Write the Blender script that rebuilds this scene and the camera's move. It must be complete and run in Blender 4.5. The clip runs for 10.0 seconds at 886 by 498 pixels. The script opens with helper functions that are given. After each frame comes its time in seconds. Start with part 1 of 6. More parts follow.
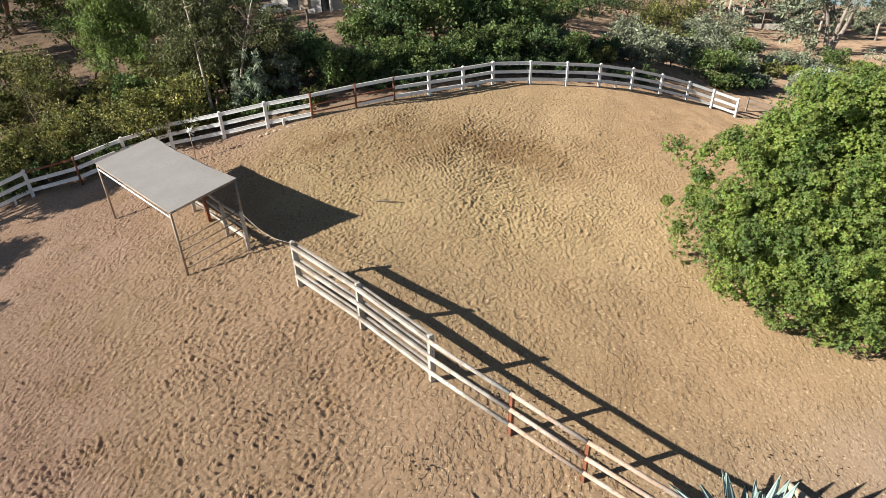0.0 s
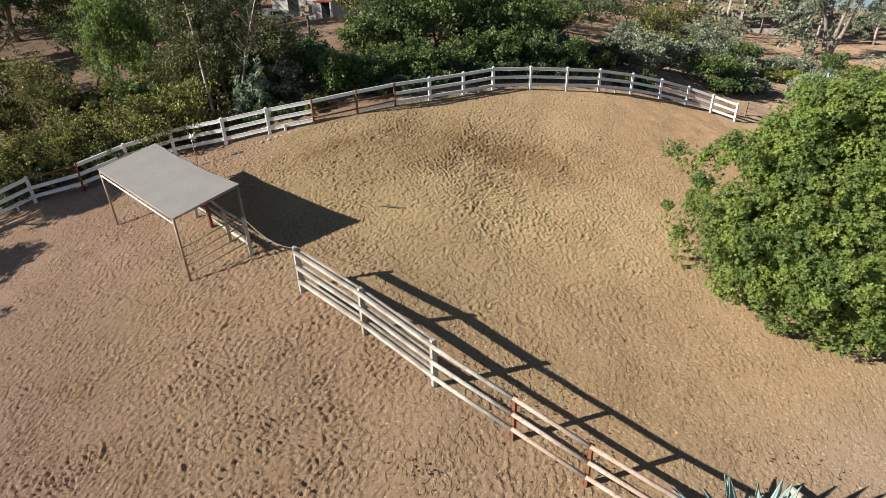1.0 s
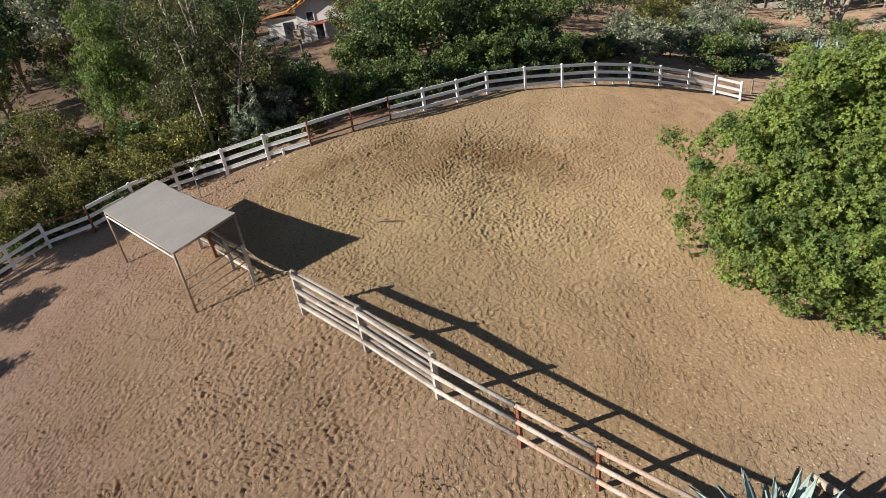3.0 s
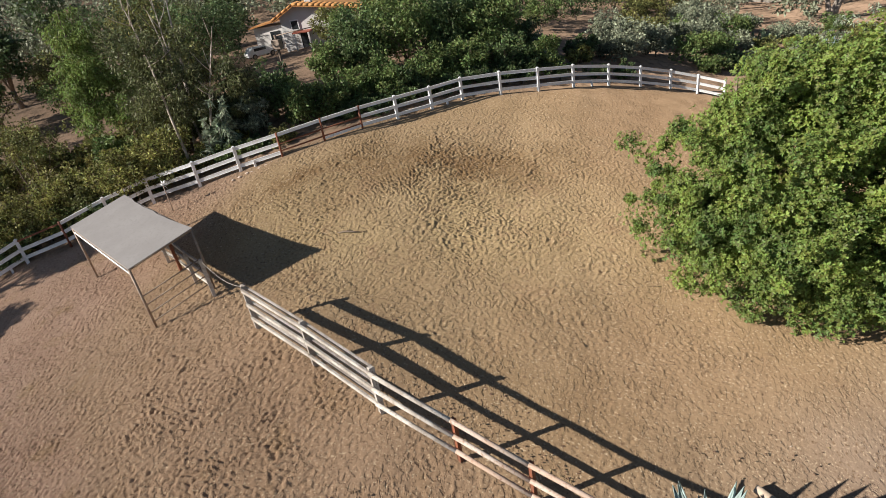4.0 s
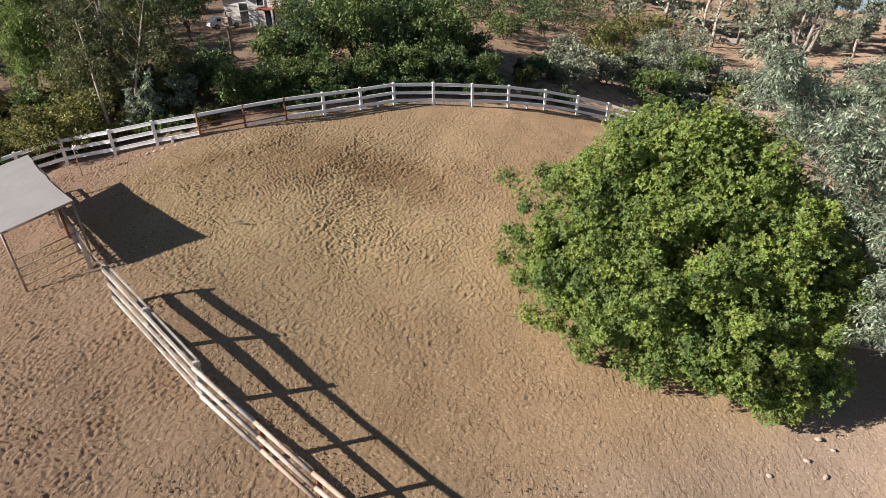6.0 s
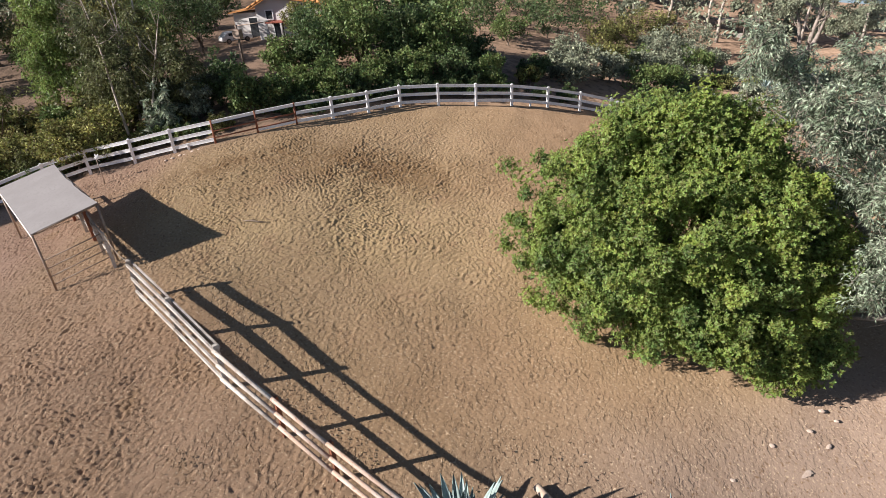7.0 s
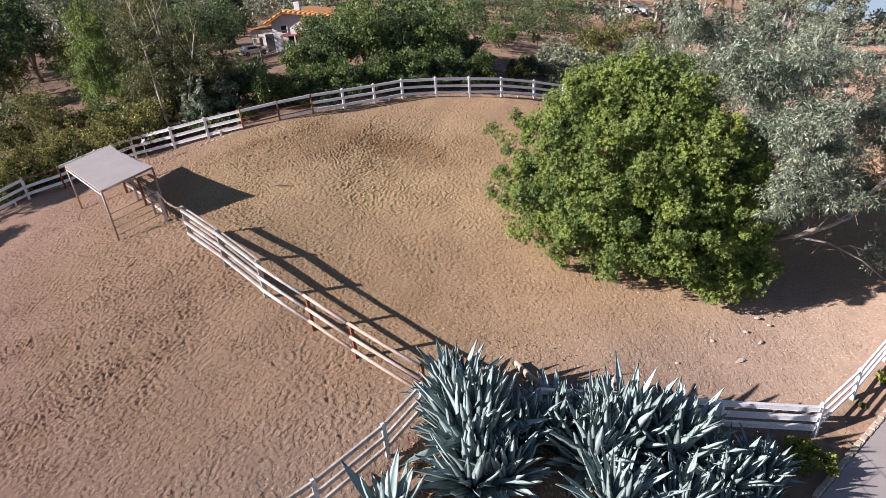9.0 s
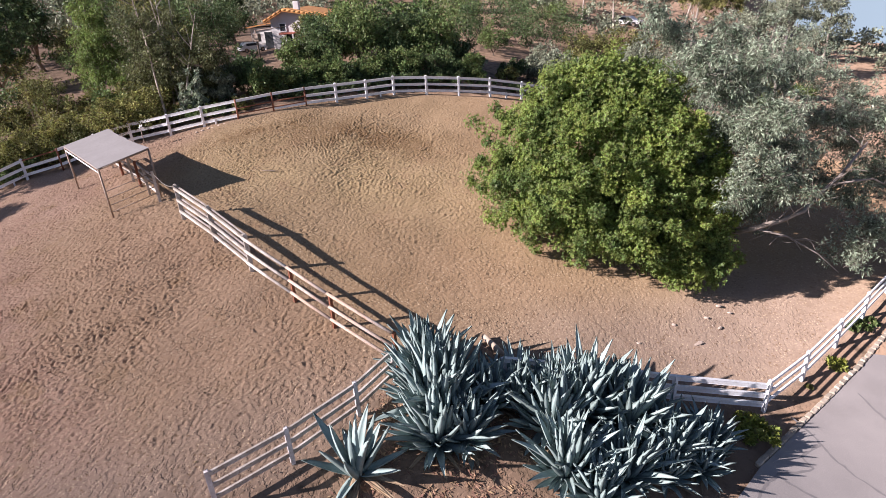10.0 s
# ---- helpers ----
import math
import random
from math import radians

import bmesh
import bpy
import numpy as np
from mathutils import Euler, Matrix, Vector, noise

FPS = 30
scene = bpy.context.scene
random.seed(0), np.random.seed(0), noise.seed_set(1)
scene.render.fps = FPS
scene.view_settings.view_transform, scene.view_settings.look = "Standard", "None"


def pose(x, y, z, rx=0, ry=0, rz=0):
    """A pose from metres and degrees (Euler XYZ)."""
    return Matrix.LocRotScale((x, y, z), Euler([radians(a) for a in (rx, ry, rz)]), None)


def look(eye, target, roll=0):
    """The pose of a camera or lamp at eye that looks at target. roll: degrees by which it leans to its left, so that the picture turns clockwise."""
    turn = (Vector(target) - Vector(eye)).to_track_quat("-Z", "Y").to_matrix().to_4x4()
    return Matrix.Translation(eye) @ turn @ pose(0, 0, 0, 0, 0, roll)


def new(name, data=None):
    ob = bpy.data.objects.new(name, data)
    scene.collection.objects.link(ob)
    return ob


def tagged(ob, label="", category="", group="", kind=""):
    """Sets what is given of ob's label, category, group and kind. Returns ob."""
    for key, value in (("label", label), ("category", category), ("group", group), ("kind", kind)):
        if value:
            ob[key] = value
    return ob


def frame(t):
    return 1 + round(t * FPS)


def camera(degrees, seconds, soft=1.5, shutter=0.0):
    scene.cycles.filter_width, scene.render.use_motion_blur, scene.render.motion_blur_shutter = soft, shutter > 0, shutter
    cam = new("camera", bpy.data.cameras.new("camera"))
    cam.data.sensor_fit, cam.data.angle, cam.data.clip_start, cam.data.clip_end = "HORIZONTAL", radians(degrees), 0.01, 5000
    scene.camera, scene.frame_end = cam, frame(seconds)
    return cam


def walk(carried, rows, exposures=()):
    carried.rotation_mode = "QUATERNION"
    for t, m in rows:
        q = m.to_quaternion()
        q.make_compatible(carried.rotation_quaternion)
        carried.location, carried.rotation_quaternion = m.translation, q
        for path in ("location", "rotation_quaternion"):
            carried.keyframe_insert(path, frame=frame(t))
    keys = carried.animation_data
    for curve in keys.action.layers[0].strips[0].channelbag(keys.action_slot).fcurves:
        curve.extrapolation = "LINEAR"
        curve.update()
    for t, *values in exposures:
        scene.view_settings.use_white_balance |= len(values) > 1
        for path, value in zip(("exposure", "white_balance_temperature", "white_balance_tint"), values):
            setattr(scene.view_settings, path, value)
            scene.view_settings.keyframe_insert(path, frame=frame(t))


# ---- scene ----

# ------------------------------------------------------------ camera
cam = camera(76.2, 10.0, soft=0.45)
PATH = [
    (0, (3.195, -0.941, 11.313), (0.619, 7.327, 6.312), -1.33),
    (0.5, (3.214, -0.969, 11.322), (0.644, 7.323, 6.359), -1.69),
    (1, (3.158, -1.004, 11.358), (0.572, 7.304, 6.428), -1.48),
    (1.5, (2.935, -1.057, 11.372), (0.245, 7.239, 6.479), -3.53),
    (2, (2.946, -1.012, 11.379), (0.042, 7.233, 6.521), -7.12),
    (2.5, (3.334, -0.857, 11.360), (0.417, 7.403, 6.536), -7.15),
    (4, (5.607, 0.066, 11.330), (2.389, 8.258, 6.582), -9.65),
    (4.5, (6.935, 0.519, 11.576), (3.713, 8.659, 6.743), -8.31),
    (5, (8.338, 0.712, 12.034), (5.494, 8.917, 7.075), -1.30),
    (5.5, (8.910, 1.007, 12.234), (6.096, 9.203, 7.243), -0.26),
    (7, (9.873, 0.117, 11.918), (6.713, 8.292, 7.103), -3.48),
    (7.5, (10.226, -0.780, 11.749), (6.982, 7.422, 7.037), -4.39),
    (8, (10.631, -1.953, 11.530), (7.337, 6.287, 6.921), -4.81),
    (8.5, (11.251, -3.320, 11.244), (7.932, 4.965, 6.733), -5.19),
    (9, (11.844, -4.341, 10.948), (8.509, 3.985, 6.524), -5.09),
    (9.5, (12.295, -5.063, 10.729), (8.896, 3.266, 6.361), -6.14),
    (10, (12.930, -5.462, 10.516), (9.651, 2.948, 6.213), -3.24),
]
walk(cam, [(t, look(eye, target, roll)) for t, eye, target, roll in PATH], [(0, 0.86, 6500, 10), (1.0, 0.63, 6500, 10), (2.0, 0.48, 6500, 12), (4.5, 0.66, 6500, 14), (7.5, 0.84, 6300, 21), (8.5, 0.86, 6200, 25), (10.0, 0.97, 6210, 29)])

# ------------------------------------------------------------ world, sun, exposure
SUN_AZ, SUN_EL = radians(37.0), radians(28.6)       # the light travels along +x, +y and down
to_sun = Vector((-math.cos(SUN_AZ) * math.cos(SUN_EL), -math.sin(SUN_AZ) * math.cos(SUN_EL), math.sin(SUN_EL)))
world = bpy.data.worlds.new("sky")
scene.world = world
world.use_nodes = True
wn, wl = world.node_tree.nodes, world.node_tree.links
sky = wn.new("ShaderNodeTexSky")
sky.sky_type, sky.sun_disc = "NISHITA", False
sky.sun_elevation, sky.sun_rotation = SUN_EL, math.atan2(to_sun.x, to_sun.y)
sky.altitude, sky.dust_density = 300, 0.4
# the sky goes on down to a horizon that lies below the hilltop
coord = wn.new("ShaderNodeTexCoord")
lift = wn.new("ShaderNodeVectorMath")
lift.operation, lift.inputs[1].default_value = "MAXIMUM", (-2, -2, 0.10)
wl.new(coord.outputs["Generated"], lift.inputs[0])
wl.new(lift.outputs[0], sky.inputs["Vector"])
wl.new(sky.outputs[0], wn["Background"].inputs["Color"])
wn["Background"].inputs["Strength"].default_value = 0.047
sun = new("sun", bpy.data.lights.new("sun", "SUN"))
sun.data.energy, sun.data.angle, sun.data.color = 5.4, radians(0.53), (1.0, 0.962, 0.85)
sun.matrix_world = look(to_sun * 50, (0, 0, 0))


# ------------------------------------------------------------ materials
def mat(name, c1, c2, scale=4.0, rough=0.8, metal=0.0, bump=0.2, bump_scale=None, fine=None, c3=None, spread=(0.35, 0.65), island=0.0, thing=0.0, translucent=0.0, gloss=0.5):
    """A surface in two colours mixed by noise at two scales, with fine relief."""
    m = bpy.data.materials.new(name)
    m.use_nodes = True
    n, l = m.node_tree.nodes, m.node_tree.links
    b = n["Principled BSDF"]
    b.inputs["Roughness"].default_value, b.inputs["Metallic"].default_value = rough, metal
    b.inputs["Specular IOR Level"].default_value = gloss
    co = n.new("ShaderNodeTexCoord")
    out = co.outputs["Object"]
    n1 = n.new("ShaderNodeTexNoise")
    n1.inputs["Scale"].default_value, n1.inputs["Detail"].default_value = scale, 6
    l.new(out, n1.inputs["Vector"])
    r1 = n.new("ShaderNodeMapRange")
    r1.inputs["From Min"].default_value, r1.inputs["From Max"].default_value = spread
    l.new(n1.outputs["Fac"], r1.inputs["Value"])
    mix = n.new("ShaderNodeMix")
    mix.data_type = "RGBA"
    mix.inputs["A"].default_value, mix.inputs["B"].default_value = (*c1, 1), (*c2, 1)
    l.new(r1.outputs[0], mix.inputs["Factor"])
    colour = mix.outputs["Result"]
    n2 = n.new("ShaderNodeTexNoise")
    n2.inputs["Scale"].default_value, n2.inputs["Detail"].default_value = fine or scale * 9, 4
    l.new(out, n2.inputs["Vector"])
    if c3:
        r2 = n.new("ShaderNodeMapRange")
        r2.inputs["From Min"].default_value, r2.inputs["From Max"].default_value = 0.52, 0.72
        l.new(n2.outputs["Fac"], r2.inputs["Value"])
        mix2 = n.new("ShaderNodeMix")
        mix2.data_type = "RGBA"
        mix2.inputs["B"].default_value = (*c3, 1)
        l.new(r2.outputs[0], mix2.inputs["Factor"])
        l.new(colour, mix2.inputs["A"])
        colour = mix2.outputs["Result"]
    for amount, node, socket in ((island, "ShaderNodeNewGeometry", "Random Per Island"), (thing, "ShaderNodeObjectInfo", "Random")):
        if amount:
            g = n.new(node)
            r = n.new("ShaderNodeMapRange")
            r.inputs["To Min"].default_value, r.inputs["To Max"].default_value = 1 - amount, 1 + amount
            l.new(g.outputs[socket], r.inputs["Value"])
            hsv = n.new("ShaderNodeHueSaturation")
            l.new(r.outputs[0], hsv.inputs["Value"])
            l.new(colour, hsv.inputs["Color"])
            if node == "ShaderNodeNewGeometry":
                r3 = n.new("ShaderNodeMapRange")
                r3.inputs["To Min"].default_value, r3.inputs["To Max"].default_value = 0.5 - 0.06 * amount, 0.5 + 0.05 * amount
                l.new(g.outputs[socket], r3.inputs["Value"])
                l.new(r3.outputs[0], hsv.inputs["Hue"])
            colour = hsv.outputs["Color"]
    l.new(colour, b.inputs["Base Color"])
    if bump:
        bp = n.new("ShaderNodeBump")
        bp.inputs["Strength"].default_value, bp.inputs["Distance"].default_value = bump, 0.02
        l.new(n2.outputs["Fac"], bp.inputs["Height"])
        l.new(bp.outputs[0], b.inputs["Normal"])
    if translucent:
        tr = n.new("ShaderNodeBsdfTranslucent")
        l.new(colour, tr.inputs["Color"])
        ms = n.new("ShaderNodeMixShader")
        ms.inputs["Fac"].default_value = translucent
        l.new(b.outputs[0], ms.inputs[1])
        l.new(tr.outputs[0], ms.inputs[2])
        l.new(ms.outputs[0], n["Material Output"].inputs["Surface"])
    return m


M_WHITE = mat("white_vinyl", (0.84, 0.85, 0.86), (0.76, 0.76, 0.76), 1.5, 0.4, bump=0.05, c3=(0.66, 0.64, 0.6))
M_WEATHER = mat("weathered_white_paint", (0.50, 0.46, 0.415), (0.33, 0.285, 0.245), 2.2, 0.8, bump=0.4, c3=(0.21, 0.165, 0.13), spread=(0.42, 0.6))
M_PEELED = mat("peeling_salmon_paint", (0.39, 0.275, 0.205), (0.44, 0.375, 0.325), 2.0, 0.75, bump=0.3, c3=(0.24, 0.13, 0.085))
M_RUST = mat("rusty_steel", (0.24, 0.075, 0.035), (0.15, 0.06, 0.035), 6.0, 0.8, bump=0.25, c3=(0.32, 0.13, 0.06))
M_PIPE = mat("dull_steel_pipe", (0.30, 0.24, 0.19), (0.22, 0.15, 0.11), 5.0, 0.6, 0.3, 0.15, c3=(0.36, 0.30, 0.25))
M_ROOF = mat("grey_sheet_roof", (0.25, 0.234, 0.226), (0.222, 0.206, 0.198), 1.2, 0.6, bump=0.06, c3=(0.205, 0.19, 0.182))
M_BARK = mat("grey_brown_bark", (0.20, 0.15, 0.11), (0.11, 0.08, 0.06), 5.0, 0.9, bump=0.6, c3=(0.26, 0.21, 0.17))
M_PALEBARK = mat("pale_eucalyptus_bark", (0.46, 0.40, 0.34), (0.26, 0.20, 0.16), 3.0, 0.85, bump=0.3, c3=(0.55, 0.50, 0.44))
M_LEAF = mat("bright_green_leaf", (0.262, 0.322, 0.074), (0.112, 0.166, 0.048), 1.1, 0.5, bump=0, island=0.6, gloss=0.3, translucent=0.48)
M_EUC = mat("grey_green_eucalyptus_leaf", (0.365, 0.415, 0.30), (0.14, 0.178, 0.115), 1.9, 0.45, bump=0, island=0.8, gloss=0.35, translucent=0.38, spread=(0.42, 0.58))
# blue is raised in M_DARK, M_GREY, M_MID and M_GUMLEAF for distance haze
M_DARK = mat("dark_green_leaf", (0.12, 0.165, 0.064), (0.058, 0.092, 0.037), 0.7, 0.5, bump=0, island=0.6, gloss=0.25, translucent=0.25)
M_OLIVE = mat("olive_leaf", (0.245, 0.225, 0.075), (0.105, 0.115, 0.04), 0.9, 0.55, bump=0, island=0.65, gloss=0.2, translucent=0.25)
# also lightened, which puts the far slope's haze into the leaf colour
M_GREY = mat("hazy_grey_green_leaf", (0.31, 0.33, 0.225), (0.15, 0.17, 0.115), 0.8, 0.55, bump=0, island=0.6, gloss=0.25, translucent=0.2)
M_SCRUB = mat("yellowish_scrub_leaf", (0.30, 0.28, 0.085), (0.115, 0.13, 0.043), 1.3, 0.55, bump=0, island=0.7, gloss=0.2, translucent=0.25)
M_GREYBARK = mat("grey_twisted_bark", (0.30, 0.255, 0.22), (0.17, 0.135, 0.11), 4.0, 0.9, bump=0.4, c3=(0.36, 0.32, 0.28))
M_OLDWHITE = mat("chalky_worn_white_paint", (0.70, 0.68, 0.68), (0.50, 0.46, 0.45), 2.5, 0.7, bump=0.3, c3=(0.40, 0.35, 0.33), spread=(0.4, 0.6))
M_MID = mat("mid_green_leaf", (0.185, 0.235, 0.078), (0.088, 0.13, 0.044), 0.8, 0.5, bump=0, island=0.6, gloss=0.2, translucent=0.28)
M_PEPPER = mat("fresh_green_leaf", (0.215, 0.275, 0.078), (0.1, 0.145, 0.043), 0.8, 0.5, bump=0, island=0.6, gloss=0.2, translucent=0.4)
M_GUMLEAF = mat("dark_gum_leaf", (0.165, 0.172, 0.072), (0.066, 0.078, 0.034), 0.9, 0.5, bump=0, island=0.65, gloss=0.25, translucent=0.25)
M_AGAVE = mat("blue_grey_agave", (0.315, 0.40, 0.385), (0.21, 0.285, 0.275), 3.0, 0.72, bump=0.05, thing=0.25, c3=(0.25, 0.30, 0.265), gloss=0.25)
M_DRYLEAF = mat("dry_agave_leaf", (0.36, 0.27, 0.17), (0.24, 0.16, 0.10), 4.0, 0.85, bump=0.2, thing=0.2)
M_YELLOW = mat("yellow_green_leaf", (0.30, 0.32, 0.06), (0.16, 0.2, 0.04), 1.5, 0.5, bump=0, island=0.4, translucent=0.3)
# white stucco greyed to put the shade of the house front into its colour
M_STUCCO = mat("shaded_white_stucco", (0.66, 0.64, 0.62), (0.56, 0.54, 0.52), 0.8, 0.9, bump=0.2)
M_TILE = mat("orange_clay_tile", (0.50, 0.25, 0.075), (0.40, 0.17, 0.055), 2.0, 0.8, bump=0.2, thing=0.2)
M_DARKGLASS = mat("dark_window", (0.03, 0.035, 0.04), (0.05, 0.055, 0.06), 1.0, 0.12, bump=0)
M_ROCK = mat("pale_rock", (0.53, 0.43, 0.355), (0.45, 0.35, 0.28), 3.0, 0.9, bump=0.5, c3=(0.40, 0.30, 0.235))
M_CONC = mat("kerb_stone", (0.44, 0.37, 0.29), (0.34, 0.28, 0.22), 3.0, 0.9, bump=0.4, thing=0.15, c3=(0.28, 0.23, 0.18))
M_WOOD = mat("sun_bleached_log", (0.50, 0.41, 0.32), (0.36, 0.27, 0.20), 3.0, 0.85, bump=0.4)
M_LITTER = mat("dry_leaf_litter", (0.42, 0.26, 0.165), (0.27, 0.155, 0.095), 2.0, 0.9, bump=0.1, island=0.5)
M_BLACK = mat("dark_rubber", (0.035, 0.032, 0.03), (0.05, 0.045, 0.04), 3.0, 0.7)
M_CARW = mat("white_car_paint", (0.75, 0.75, 0.75), (0.7, 0.7, 0.7), 1.0, 0.25, bump=0)


# ------------------------------------------------------------ the lie of the land
# gentle swells of the ground: centre x, y and height
SWELLS = [(-14.5, 14.0, -0.2), (-9.0, 11.5, -0.1), (-4.0, 10.5, 0.6), (1.0, 9.0, 0.07), (14.5, 14.0, 0.46), (17.0, 11.5, -0.86), (-7.0, 21.0, 0.41), (-3.0, 27.5, 0.13), (1.0, 31.0, 0.27), (10.5, 38.0, -0.61), (5.5, 4.5, -0.15)]


def base_height(x, y):
    x, y = np.asarray(x, float), np.asarray(y, float)
    e = np.where(x > 11, 11 + 9 * (1 - np.exp(-np.maximum(x - 11, 0) / 9)), x)      # the slope eases towards the drive
    u, v = np.clip(e, -24, 25) / 10, (np.clip(y, -8, 46) - 15) / 10
    z = 1.505 - 1.3947 * u + 1.2566 * v - 0.6493 * u * u - 0.3711 * u * v - 0.0145 * v * v
    z = z + 0.0726 * u**3 + 0.0608 * u * u * v + 0.0588 * u * v * v - 0.0626 * v**3
    z = z + (0.1 - 0.027 * x) * 0.5 * (1 + np.tanh((y - 16) / 8)) * (np.abs(x) < 200)
    for cx, cy, rise in SWELLS:
        z = z + rise * np.exp(-((x - cx) ** 2 + (y - cy) ** 2) / 24.5)
    far = np.hypot(x - 2, y - 18)
    east = 1 / (1 + np.exp(-np.clip(np.degrees(np.arctan2(x - 8, y + 3)) - 8, -40, 40) / 1.5))
    behind = 1 / (1 + np.exp(np.clip(y + 20, -400, 400) / 8))
    down = np.clip(east + behind, 0, 1)
    up = 15 * np.clip((far - 62) / 75, 0, 1) ** 1.5
    return z - down * 0.11 * np.maximum(0, far - 100) + (1 - down) * up


def gz(x, y):
    return float(base_height(x, y))


def hash2(i, j, seed):
    h = np.sin(i * 127.1 + j * 311.7 + seed * 74.7) * 43758.5453
    return h - np.floor(h)


def lattice(x, y, seed):
    i, j = np.floor(x), np.floor(y)
    a, b = x - i, y - j
    a, b = a * a * (3 - 2 * a), b * b * (3 - 2 * b)
    return (hash2(i, j, seed) * (1 - a) + hash2(i + 1, j, seed) * a) * (1 - b) + (hash2(i, j + 1, seed) * (1 - a) + hash2(i + 1, j + 1, seed) * a) * b


# the far fence's posts, west to east, as (x, y)
FAR_FENCE = [(-23.6, 12.8), (-21.7, 14.3), (-20.5, 15.4), (-18.4, 16.16), (-16.95, 17.49), (-15.35, 18.6), (-13.2, 19.43), (-11.45, 20.29), (-9.67, 21.17), (-8.07, 22.43), (-6.77, 23.89), (-5.5, 25.31),
             (-4.2, 26.81), (-3.0, 28.29), (-1.25, 29.55), (0.54, 30.83), (2.23, 32.44), (4.03, 34.15), (5.76, 35.71), (7.5, 37.2), (9.1, 37.95), (10.64, 38.13)]


STUBS = [(-10.79, 20.55), (-3.6, 27.55), (3.15, 33.3), (-21.0, 14.9)]

# the near fences' posts
LOW = [(4.09, 1.45), (5.03, 3.23), (5.88, 5.3), (6.3, 6.91)]
RIGHT = [(17.3, 11.58), (18.7, 13.5), (20.1, 15.65), (21.45, 17.85), (22.9, 20.3), (24.4, 22.9), (25.9, 25.6)]
CORNER = [(9.4, 8.1), (11.8, 9.15), (14.4, 10.3), (17.2, 11.5)]


def quads(name, verts, faces, material, smooth=False):
    """A mesh from arrays of corners and of faces with four corners each."""
    me = bpy.data.meshes.new(name)
    verts, faces = np.asarray(verts, np.float32), np.asarray(faces, np.int32)
    k = faces.shape[1]
    me.vertices.add(len(verts))
    me.vertices.foreach_set("co", verts.ravel())
    me.loops.add(faces.size)
    me.loops.foreach_set("vertex_index", faces.ravel())
    me.polygons.add(len(faces))
    me.polygons.foreach_set("loop_start", np.arange(len(faces), dtype=np.int32) * k)
    me.polygons.foreach_set("loop_total", np.full(len(faces), k, np.int32))
    if smooth:
        me.polygons.foreach_set("use_smooth", np.ones(len(faces), bool))
    me.update()
    me.materials.append(material)
    return me


def axis(lo, hi, step, far):
    mid = np.arange(lo, hi + step / 2, step)
    out, d, s = [], 0, step
    while d < far:
        s = min(s * 1.35, 0.19) if d < 12 else s * 1.35
        d += s
        out.append(d)
    out = np.array(out)
    return np.r_[lo - out[::-1], mid, hi + out]


STEP = 0.04
WEST, EAST, SOUTH, NORTH = -16.0, 12.5, 1.0, 30.0
gx, gy = axis(WEST, EAST, STEP, 3400), axis(SOUTH, NORTH, STEP, 3400)
GX, GY = np.meshgrid(gx, gy)
GZ = base_height(GX, GY)
# inside or outside of the arena: the side of the far fence's line
fence_x, fence_y = np.array(FAR_FENCE).T
inside = 1 / (1 + np.exp(-np.clip((np.interp(GX, fence_x, fence_y) - GY) / 0.3, -60, 60)))
inside = inside * (GX < 40) * (np.abs(GX) < 60)
right_x, right_y = np.array(RIGHT).T
low_x, low_y = np.array([(-0.6, -6.0)] + LOW).T
corner_x, corner_y = np.array([(5.9, 6.6)] + CORNER).T
wobble = 0.5 * (lattice(GX * 0.8, GY * 0.8, 51) - 0.5)
verge = np.maximum((GY > 9.5) / (1 + np.exp(-np.clip((GX - np.interp(GY, right_y, right_x) + wobble) / 0.2, -50, 50))), (GX < 18) / (1 + np.exp(-np.clip((np.minimum(np.interp(GX, corner_x, corner_y) - GY, (GX - np.interp(GY, low_y, low_x)) * 0.8) + wobble) / 0.2, -50, 50))))
inside = inside * (1 - verge)
churn = lattice(GX * 0.22, GY * 0.22, 3) * 0.6 + lattice(GX * 0.5 + 5, GY * 0.5, 4) * 0.4
pale = 1 / (1 + np.exp(-np.clip((GX - 9.2 - 0.95 * (GY - 11.1) + 3 * (churn - 0.5)) / 1.1, -50, 50))) / (1 + np.exp(np.clip((GY - 22) / 1.5, -50, 50)))
GZ = GZ + inside * 0.13 * (lattice(GX * 0.35, GY * 0.35, 7) - 0.5) + inside * 0.05 * (lattice(GX * 0.8 + 3, GY * 0.8, 27) - 0.5) + inside * (1 - 0.85 * pale) * 0.03 * (lattice(GX * 1.1, GY * 1.1, 17) - 0.5)
def flatness(x, y):
    """Where the soil is trodden smooth: the east half north of the dividing fence, and the far end."""
    south = 1 / (1 + np.exp(-np.clip((9.2 - 0.37 * x - y) / 0.5, -50, 50)))
    return np.maximum((1 - 0.8 * south) / (1 + np.exp(-np.clip((x - 0.3 - 0.3 * (y - 10)) / 1.6, -50, 50))), 1 / (1 + np.exp(-np.clip((y - 27 + 0.25 * x) / 1.3, -50, 50))))


level = flatness(GX, GY)
# hoof prints: narrow scuffs with soil thrown up to one side, their direction drifting over the arena
rng = np.random.default_rng(4)
PITS = 26000
px, py = rng.uniform(-19, 17, PITS), rng.uniform(-3, 35.5, PITS)
turn = 5.0 * lattice(px * 0.12, py * 0.12, 21) + rng.normal(0, 0.75, PITS)
long_, wide_ = rng.uniform(0.06, 0.14, PITS), rng.uniform(0.034, 0.052, PITS)
